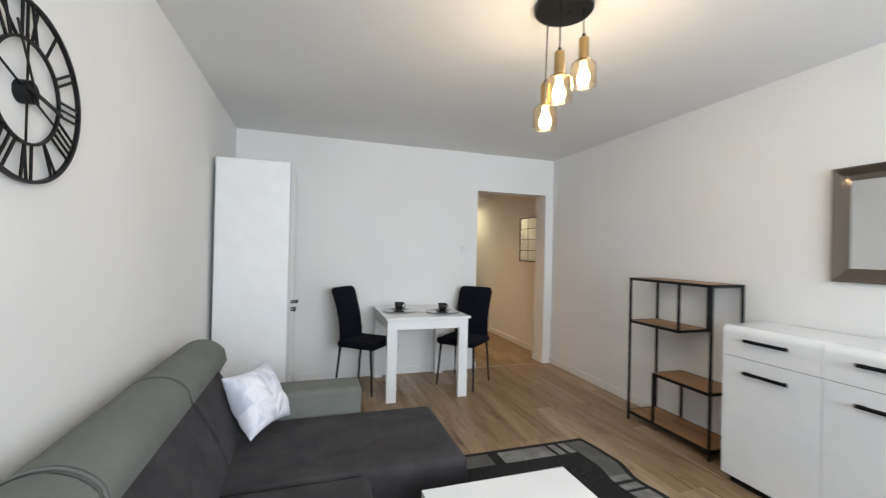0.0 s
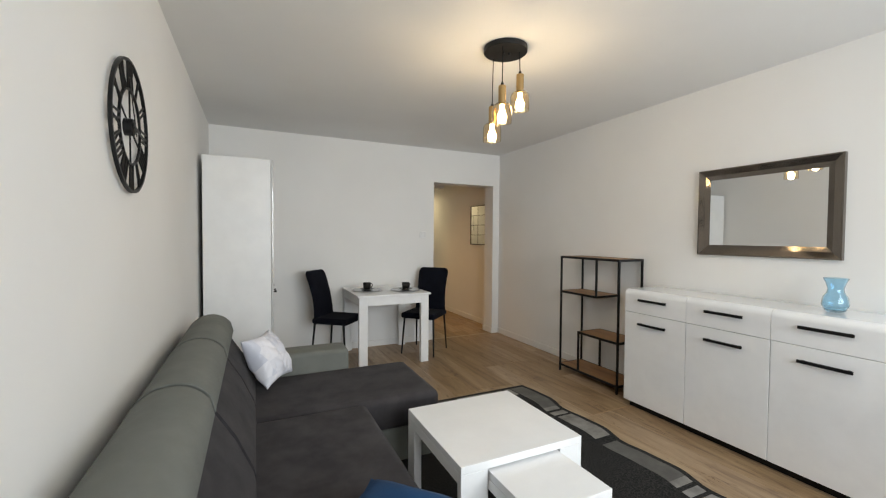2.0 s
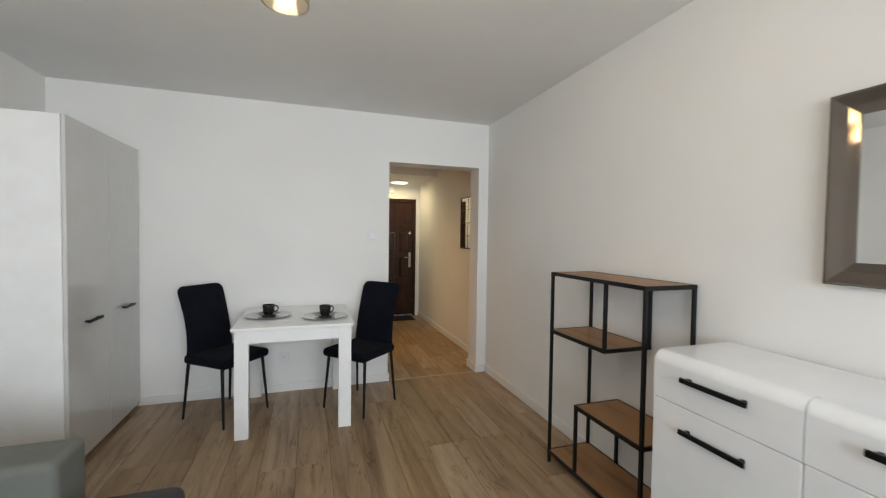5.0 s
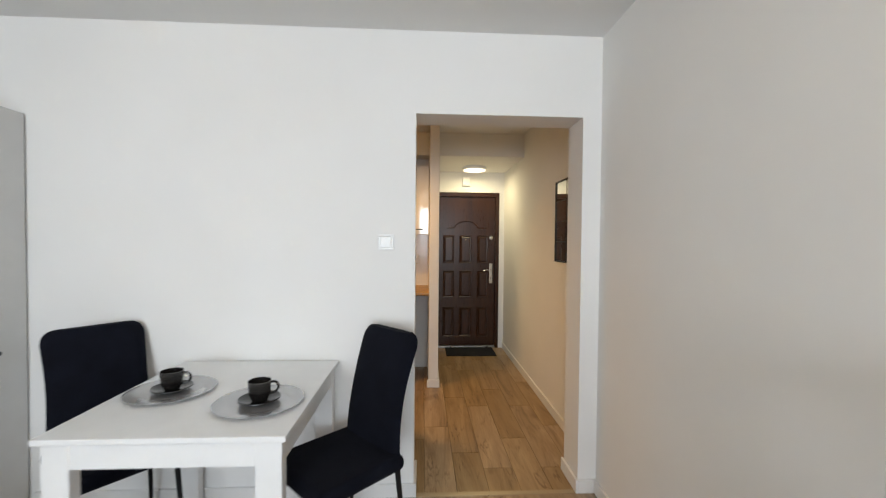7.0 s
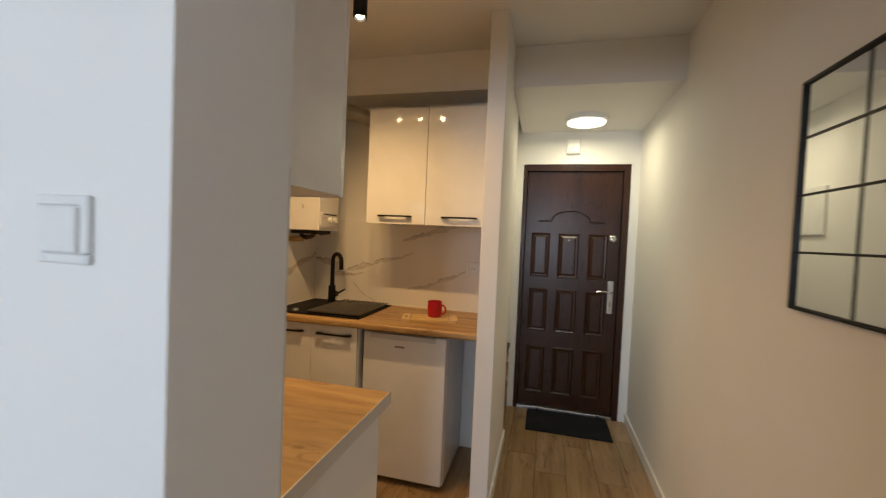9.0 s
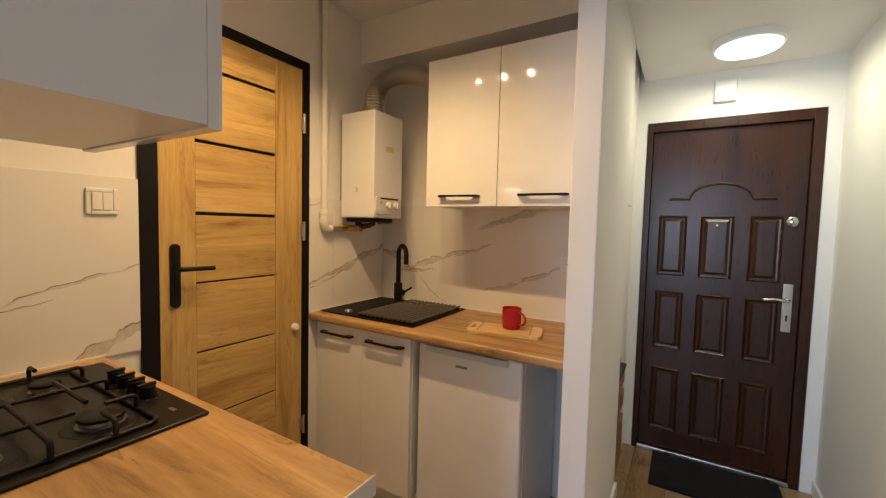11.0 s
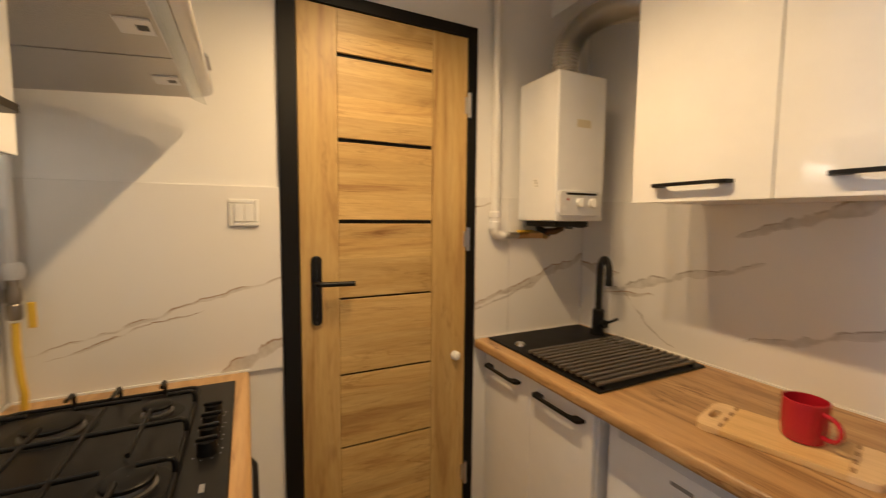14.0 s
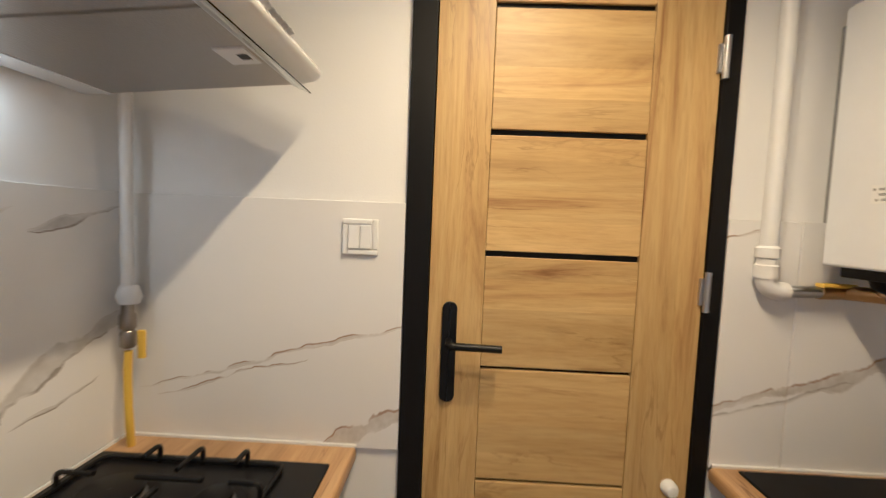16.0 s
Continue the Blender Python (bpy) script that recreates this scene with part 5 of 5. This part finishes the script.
def gas_pipes():
    t = thing("gas_pipe", pose(0, 0, 0), "white painted gas pipe beside the water heater", "pipe")
    x, y = KX + 0.032, 6.612
    part("riser", tube([(x, y, 1.385), (x, y, CZ)], 0.016, 14), PIPEWHITE, t)
    part("joint", lathe([(0.016, 0.07), (0.023, 0.065), (0.023, 0.045), (0.019, 0.042), (0.019, 0.03), (0.023, 0.027), (0.023, 0.0), (0.016, 0)], 20, (x, y, 1.325)), PIPEWHITE, t)
    part("elbow", tube([(x, y, 1.33)] + arc((x, y + 0.028, 1.325), 0.028, 180, 270, 6, "yz") + [(x, y + 0.045, 1.297)], 0.02, 14), PIPEWHITE, t)
    part("nipple", tube([(x, y + 0.045, 1.297), (x, y + 0.12, 1.299)], 0.0135, 12), STEEL, t, "worn steel pipe piece")
    v = part("valve", tube([(x, y + 0.115, 1.299), (x, y + 0.17, 1.30), (x + 0.06, y + 0.20, 1.303)], 0.016, 12), BRASS, t, "brass valve")
    part("valve_lever", bx(x - 0.006, x + 0.016, y + 0.11, y + 0.185, 1.310, 1.319, bevel=0.003), YELLOW, v, "yellow valve lever")
    part("branch", tube([(x, y, CZ - 0.02), (x, y - 0.2, CZ - 0.02), (x, 5.3, CZ - 0.02)], 0.014, 12), PIPEWHITE, t)
    h = thing("gas_hose", pose(0, 0, 0), "yellow gas hose hanging from a white pipe", "pipe")
    hx, hy = KX + 0.055, BY + 0.052
    part("riser", tube([(hx, hy, 1.235), (hx, hy, CZ)], 0.0125, 14), PIPEWHITE, h, "white painted pipe")
    part("elbow", lathe([(0.001, 0.0), (0.02, 0.003), (0.025, 0.02), (0.02, 0.04), (0.014, 0.045)], 18, (hx - 0.004, hy, 1.205)), PIPEWHITE, h)
    part("coupling", lathe([(0.012, 0.0), (0.016, 0.005), (0.016, 0.035), (0.012, 0.04), (0.017, 0.046), (0.017, 0.075), (0.013, 0.08), (0.013, 0.1)], 16, (hx, hy, 1.108)), worn("tarnished_steel", (0.32, 0.29, 0.25), 0.35, 0.9), h, "tarnished steel coupling")
    part("valve_lever", bx(hx - 0.004, hx + 0.006, hy + 0.024, hy + 0.040, 1.085, 1.15, bevel=0.003), YELLOW, h, "yellow valve lever")
    part("hose", tube([(hx, hy, 1.10), (hx + 0.003, hy, 1.04), (hx + 0.006, hy + 0.004, 0.97), (hx + 0.012, hy + 0.012, 0.92), (hx + 0.002, hy + 0.006, 0.88)], 0.0085, 12), YELLOW, h, "yellow hose")


gas_pipes()


def sink():
    t = thing("kitchen_sink", pose(0, 0, 0), "black composite sink with a drainer in the worktop", "sink")
    x0, x1, y0, y1, z = 1.222, 1.795, 6.592, 7.075, 0.8805
    part("rim_plate", bx(x0, x1, y0, y1, z, z + 0.007, bevel=0.003), SINKBLACK, t)
    part("waste_knob", lathe([(0.001, 0.012), (0.014, 0.011), (0.018, 0.006), (0.019, 0.0)], 24, (1.365, 6.645, z + 0.007)), CHROME, t, "chrome waste knob")
    n = 13
    for y in (6.615, 7.022):
        part("drainer_rim", bx(1.462, 1.788, y - 0.004, y + 0.004, z + 0.007, z + 0.0165, bevel=0.002), SINKBLACK, t)
    for i in range(n):
        x = 1.474 + 0.304 * i / (n - 1)
        part("drainer_rib", tube([(x, 6.600, z + 0.0215), (x, 7.040, z + 0.0215)], 0.0055, 10), worn("dark_grey_rib", (0.17, 0.155, 0.14), 0.3, 0.5) if i == 0 else bpy.data.materials["dark_grey_rib"], t)
    f = thing("kitchen_tap", pose(1.375, 7.035, z + 0.007), "matt black swan-neck kitchen tap at the sink", "tap")
    part("base", lathe([(0.001, 0), (0.027, 0), (0.027, 0.006), (0.024, 0.008), (0.024, 0.10), (0.021, 0.105), (0.001, 0.105)], 28), BLACK, f)
    d = Vector((0.88, -0.47, 0)).normalized()
    r = 0.050
    pts = [(0, 0, 0.10), (0, 0, 0.20), (0, 0, 0.27)]
    for i in range(1, 13):
        a = math.pi * i / 12
        pts.append(tuple(d * (r - r * math.cos(a)) + Vector((0, 0, 0.27 + r * math.sin(a)))))
    end = Vector(pts[-1])
    pts += [tuple(end - Vector((0, 0, 0.05)))]
    part("spout", tube(pts, 0.0135, 16), BLACK, f)
    part("lever", tube([(0.015, -0.005, 0.045), (0.045, 0.0, 0.055), (0.095, 0.0, 0.085)], 0.006, 10), BLACK, f)
    part("cartridge", rod(bmesh.new(), (0.0, 0.0, 0.045), (0.04, 0.0, 0.05), 0.017, seg=20), BLACK, f)


sink()


def cutting_board():
    t = thing("cutting_board", pose(2.145, 6.775, 0.8805, 0, 0, 14), "bamboo cutting board with pale checked ends on the worktop", "cutting board")
    d, h = 0.082, 0.014
    part("middle", bx(-0.105, 0.105, -d, d, 0, h, bevel=0.002), BAMBOO, t)
    for s in (-1, 1):
        a, b = sorted((s * 0.1053, s * 0.1115))
        for k in range(8):
            y = -d + 2 * d * k / 8
            part("check", bx(a, b, y + 0.0002, y + 2 * d / 8 - 0.0002, 0, h, bevel=0.001, seg=1), BAMBOO_DARK if k % 2 else BAMBOO_LIGHT, t)
        # rounded end, pierced by a grip slot at one side
        x0, x1, r = 0.1118, 0.155, 0.022
        outer, inner = [], []
        for k in range(48):
            ang = 2 * math.pi * k / 48
            ca, sa = math.cos(ang), math.sin(ang)
            cx, hw = (x0 + x1) / 2, (x1 - x0) / 2
            q = min(hw / max(abs(ca), 1e-6), d / max(abs(sa), 1e-6))
            px, py = ca * q, sa * q
            if px > hw - r and abs(py) > d - r:
                c0 = Vector((hw - r, math.copysign(d - r, py)))
                off = Vector((px, py)) - c0
                px, py = c0 + off.normalized() * r
            outer.append((s * (cx + px), py))
            ix, iy = ca * 0.009, sa * 0.009 + math.copysign(0.018, sa) * (abs(sa) > 0.05)
            inner.append((s * (cx + ix), iy))
        bm = bmesh.new()
        rings = [[bm.verts.new((x, y, z)) for x, y in loop] for loop, z in ((outer, 0), (outer, h), (inner, h), (inner, 0))]
        for q in range(4 if s < 0 else 2):
            p0, p1 = rings[q], rings[(q + 1) % 4]
            if s > 0 and q == 1:
                break
            for k in range(48):
                bm.faces.new((p0[k], p0[(k + 1) % 48], p1[(k + 1) % 48], p1[k]))
        if s > 0:
            bm.faces.new(rings[1])
            bm.faces.new(rings[0])
            for v in rings[2] + rings[3]:
                bm.verts.remove(v)
        bmesh.ops.recalc_face_normals(bm, faces=bm.faces)
        part("end_piece", bm, BAMBOO_LIGHT, t, "pale rounded end", smooth=False)
    c = thing("mug", pose(2.165, 6.80, 0.8955, 0, 0, -20), "red ceramic mug on the cutting board", "mug")
    part("bowl", lathe([(0.001, 0.003), (0.034, 0.0), (0.038, 0.004), (0.041, 0.03), (0.041, 0.088), (0.038, 0.089), (0.036, 0.03), (0.033, 0.008), (0.001, 0.007)], 36), RED, c)
    part("handle", tube([(0.039, 0, 0.072)] + arc((0.050, 0, 0.047), 0.024, 85, -85, 12) + [(0.039, 0, 0.022)], 0.005, 10), RED, c)


cutting_board()
wall_plate("wall_socket", pose(2.325, SY - 0.010, 1.157), 0, "white wall socket on the sink tiles", "socket")


def spot_bar():
    t = thing("ceiling_spotlight", pose(1.826, 6.09, CZ - 0.077), "black ceiling bar with three lit spotlights", "lamp")
    part("bar", bx(-0.23, 0.23, -0.02, 0.02, 0.052, 0.077, bevel=0.004), BLACKMETAL, t)
    for x in (-0.166, 0.0, 0.166):
        part("stem", rod(bmesh.new(), (x, 0, -0.06), (x, 0, 0.054), 0.005), BLACKMETAL, t)
        h = part("head", lathe([(0.001, -0.05), (0.026, -0.05), (0.028, -0.055), (0.028, -0.145), (0.025, -0.145), (0.025, -0.13)], 28, (x, 0, 0)), BLACKMETAL, t)
        b = part("bulb", lathe([(0.001, -0.146), (0.010, -0.144), (0.0165, -0.136), (0.0165, -0.12)], 24, (x, 0, 0)), SPOTGLOW, h, "lit warm bulb")
        b.visible_shadow = False


spot_bar()


# ---- hall ----
def entrance_door():
    t = thing("entrance_door", pose(0, EY, 0), "dark brown panelled entrance door with chrome handle", "door")
    x0, x1, z1 = 2.569, 3.357, 1.957
    f = bmesh.new()
    box(f, x0, x0 + 0.03, -0.006, 0.08, 0, z1, bevel=0.003), box(f, x1 - 0.046, x1, -0.006, 0.08, 0, z1, bevel=0.003)
    box(f, x0 + 0.03, x1 - 0.046, -0.006, 0.08, z1 - 0.052, z1, bevel=0.003)
    part("door_frame", f, DOORDARK, t, smooth=False)
    a, b, zb = x0 + 0.032, x1 - 0.048, z1 - 0.054
    leaf = part("leaf", bx(a, b, 0.018, 0.06, 0.03, zb, bevel=0.002), DOORDARK, t)
    part("threshold", bx(a - 0.005, b + 0.005, -0.01, 0.06, 0.0, 0.026, bevel=0.004), STEEL, t, "bright metal threshold")
    def raised(u0, u1, v0, v1):
        bm = bmesh.new()
        rings = []
        for inset, y in ((0, 0.0180), (0.006, 0.0105), (0.012, 0.0165), (0.020, 0.0175), (0.034, 0.0095)):
            rings.append([bm.verts.new(p) for p in ((u0 + inset, y, v0 + inset), (u1 - inset, y, v0 + inset), (u1 - inset, y, v1 - inset), (u0 + inset, y, v1 - inset))])
        for r, q in zip(rings, rings[1:]):
            for i in range(4):
                bm.faces.new((r[i], r[(i + 1) % 4], q[(i + 1) % 4], q[i]))
        bm.faces.new(rings[-1])
        bmesh.ops.recalc_face_normals(bm, faces=bm.faces)
        return bm
    for u0, u1 in ((2.652, 2.795), (2.86, 3.015), (3.085, 3.225)):
        for v0, v1 in ((0.14, 0.515), (0.635, 0.975), (1.07, 1.42)):
            part("panel", raised(u0, u1, v0, v1), DOORDARK, leaf, smooth=False)
    cx = 2.945
    def arch(r, zc, flat, rise):
        pts = [(cx - r - flat, 0.0165, zc), (cx - r + 0.0, 0.0165, zc)]
        pts += [(cx - r * math.cos(radians(d)), 0.0165, zc + r * rise * math.sin(radians(d))) for d in range(12, 169, 8)]
        pts += [(cx + r, 0.0165, zc), (cx + r + flat, 0.0165, zc)]
        return tube(pts, 0.0075, 8)
    part("arch_moulding", arch(0.240, 1.530, 0.0, 0.85), DOORDARK, leaf)
    part("arch_moulding", arch(0.145, 1.515, 0.10, 0.58), DOORDARK, leaf)
    h = part("handle_plate", bx(3.238, 3.282, 0.008, 0.018, 0.815, 1.07, bevel=0.0048, seg=3), CHROME, t, "brushed chrome handle plate")
    part("lever", tube([(3.26, 0.010, 0.985), (3.26, -0.035, 0.985), (3.25, -0.042, 0.985), (3.20, -0.045, 0.992), (3.155, -0.042, 0.983)], 0.008, 12), CHROME, h)
    part("keyhole", bx(3.257, 3.263, 0.0065, 0.0085, 0.875, 0.905), BLACK, h)
    lk = lathe([(0.001, 0.012), (0.018, 0.012), (0.026, 0.006), (0.026, 0.0)], 28)
    part("lock_rosette", lk, CHROME, t, "round chrome lock").matrix_local = pose(3.26, 0.018, 1.392, 90, 0, 0)
    part("lock_slot", bx(3.2585, 3.2615, 0.004, 0.0065, 1.386, 1.398), BLACK, t)
    part("peephole", rod(bmesh.new(), (2.937, 0.0075, 1.368), (2.937, 0.02, 1.368), 0.006, seg=14), BRASS, t)
    return t


entrance_door()
structure("wall_behind_entrance", bx(2.5, 3.45, EY + 0.14, EY + 0.2, -0.05, 2.0), WALL)
dm = bx(2.685, 3.275, 7.495, 7.85, 0.0005, 0.012, bevel=0.004)
single("doormat", dm, MAT, "black doormat before the entrance door", "doormat")


def hall_lamp():
    t = thing("ceiling_lamp", pose(2.99, 7.50, DROP), "round white flush ceiling lamp, lit", "lamp")
    part("base", lathe([(0.001, 0), (0.136, 0), (0.138, -0.010), (0.137, -0.03), (0.128, -0.036), (0.001, -0.036)], 48), SWITCH, t)
    d = part("diffuser", lathe([(0.127, -0.0362), (0.124, -0.044), (0.100, -0.050), (0.001, -0.053)], 48), HALLGLOW, t, "glowing milky diffuser")
    d.visible_shadow = False


hall_lamp()
box_ = thing("door_chime", pose(2.935, EY, 2.095), "small white chime box over the entrance door", "chime")
part("case", bx(-0.05, 0.05, -0.03, 0, -0.06, 0.06, bevel=0.006), SWITCH, box_)
for i in range(8):
    part("vent_slot", bx(-0.04 + 0.0105 * i, -0.034 + 0.0105 * i, -0.0308, -0.029, -0.054, -0.042), GREYPRINT_SHADE, box_)


def grid_mirror():
    t = thing("wall_mirror", pose(HX, 0, 0), "black-framed mirror divided into small panes by thin bars", "mirror")
    y0, y1, z0, z1 = 5.42, 5.872, 1.203, 1.806
    part("mirror_pane", bx(-0.008, -0.003, y0 + 0.01, y1 - 0.01, z0 + 0.01, z1 - 0.01), MIRROR, t, "clear mirror pane")
    for a, b in ((y0, y0 + 0.008), (y1 - 0.008, y1)):
        part("frame", bx(-0.016, 0, a, b, z0, z1, bevel=0.001), BLACKMETAL, t)
    for a, b in ((z0, z0 + 0.008), (z1 - 0.008, z1)):
        part("frame", bx(-0.016, 0, y0 + 0.008, y1 - 0.008, a, b, bevel=0.001), BLACKMETAL, t)
    for i in (1, 2, 3):
        z = z0 + (z1 - z0) * i / 4
        part("glazing_bar", bx(-0.0108, -0.0083, y0 + 0.009, y1 - 0.009, z - 0.003, z + 0.003), BLACKMETAL, t)
    ym = y0 + (y1 - y0) / 2
    part("glazing_bar", bx(-0.0104, -0.0082, ym - 0.0022, ym + 0.0022, z0 + 0.009, z1 - 0.009), BLACKMETAL, t, "thin upright bar")


grid_mirror()


def shoe_cabinet():
    t = thing("shoe_cabinet", pose(0, 0, 0), "low brown wooden shoe cabinet with a dark top in a niche", "cabinet")
    x0, x1, y0, y1, z = 2.26, 2.532, 7.312, 7.66, 0.57
    part("body", bx(x0, x1 - 0.02, y0, y1, 0.0, z - 0.02), SHELFWOOD, t)
    part("top", bx(x0, x1 + 0.006, y0, y1, z - 0.0195, z, bevel=0.002), mat("anthracite_top", (0.03, 0.03, 0.032), 0.5), t, "anthracite top board")
    for a, b in ((0.03, 0.28), (0.335, 0.425), (0.47, 0.535)):
        part("flap", bx(x1 - 0.019, x1, y0 + 0.002, y1 - 0.002, a, b, bevel=0.002), SHELFWOOD, t, "brown wooden flap")


shoe_cabinet()
single("fuse_box", bx(2.507, 2.527, 7.36, 7.66, 1.46, 1.745, bevel=0.003), SWITCH, "flat white fuse box on the hall wall", "fuse box")


# ---- floor planks ----
def plank_mesh(name, w, l, material):
    c, d = 0.0018, 0.009
    v = []
    for inset, z in ((0, -d), (0, -c), (c, 0)):
        v += [(-w / 2 + inset, -l / 2 + inset, z), (w / 2 - inset, -l / 2 + inset, z), (w / 2 - inset, l / 2 - inset, z), (-w / 2 + inset, l / 2 - inset, z)]
    f = [(8, 9, 10, 11)] + [(a + i, a + (i + 1) % 4, a + 4 + (i + 1) % 4, a + 4 + i) for a in (0, 4) for i in range(4)]
    me = bpy.data.meshes.new(name)
    me.from_pydata(v, [], f)
    me.materials.append(material)
    return me


def lay(x0, x1, y0, y1, w, l, material, parent, seed, skip=None):
    rnd, shared, gap = random.Random(seed), {}, 0.0014
    cols = math.ceil((x1 - x0) / w - 1e-6)
    for c in range(cols):
        a, b = x0 + c * w, min(x0 + (c + 1) * w, x1)
        y = y0 - rnd.choice((0.15, 0.35, 0.55, 0.75)) * l
        while y < y1:
            p, q = max(y, y0), min(y + l, y1)
            y += l
            if q - p < 0.02 or (skip and skip((a + b) / 2, (p + q) / 2)):
                continue
            key = (round(b - a, 4), round(q - p, 3))
            if key not in shared:
                shared[key] = plank_mesh("plank", b - a - gap, q - p - gap, material)
            ob = new("plank", shared[key])
            ob.parent = parent
            ob.location = ((a + b) / 2, (p + q) / 2, 0)


lay(LX, RX, REAR, FY - 0.005, 0.192, 1.28, PLANK, floor, 3)
lay(KX, HX, FY + 0.02, EY, 0.175, 0.9, TILEPLANK, floor, 5)
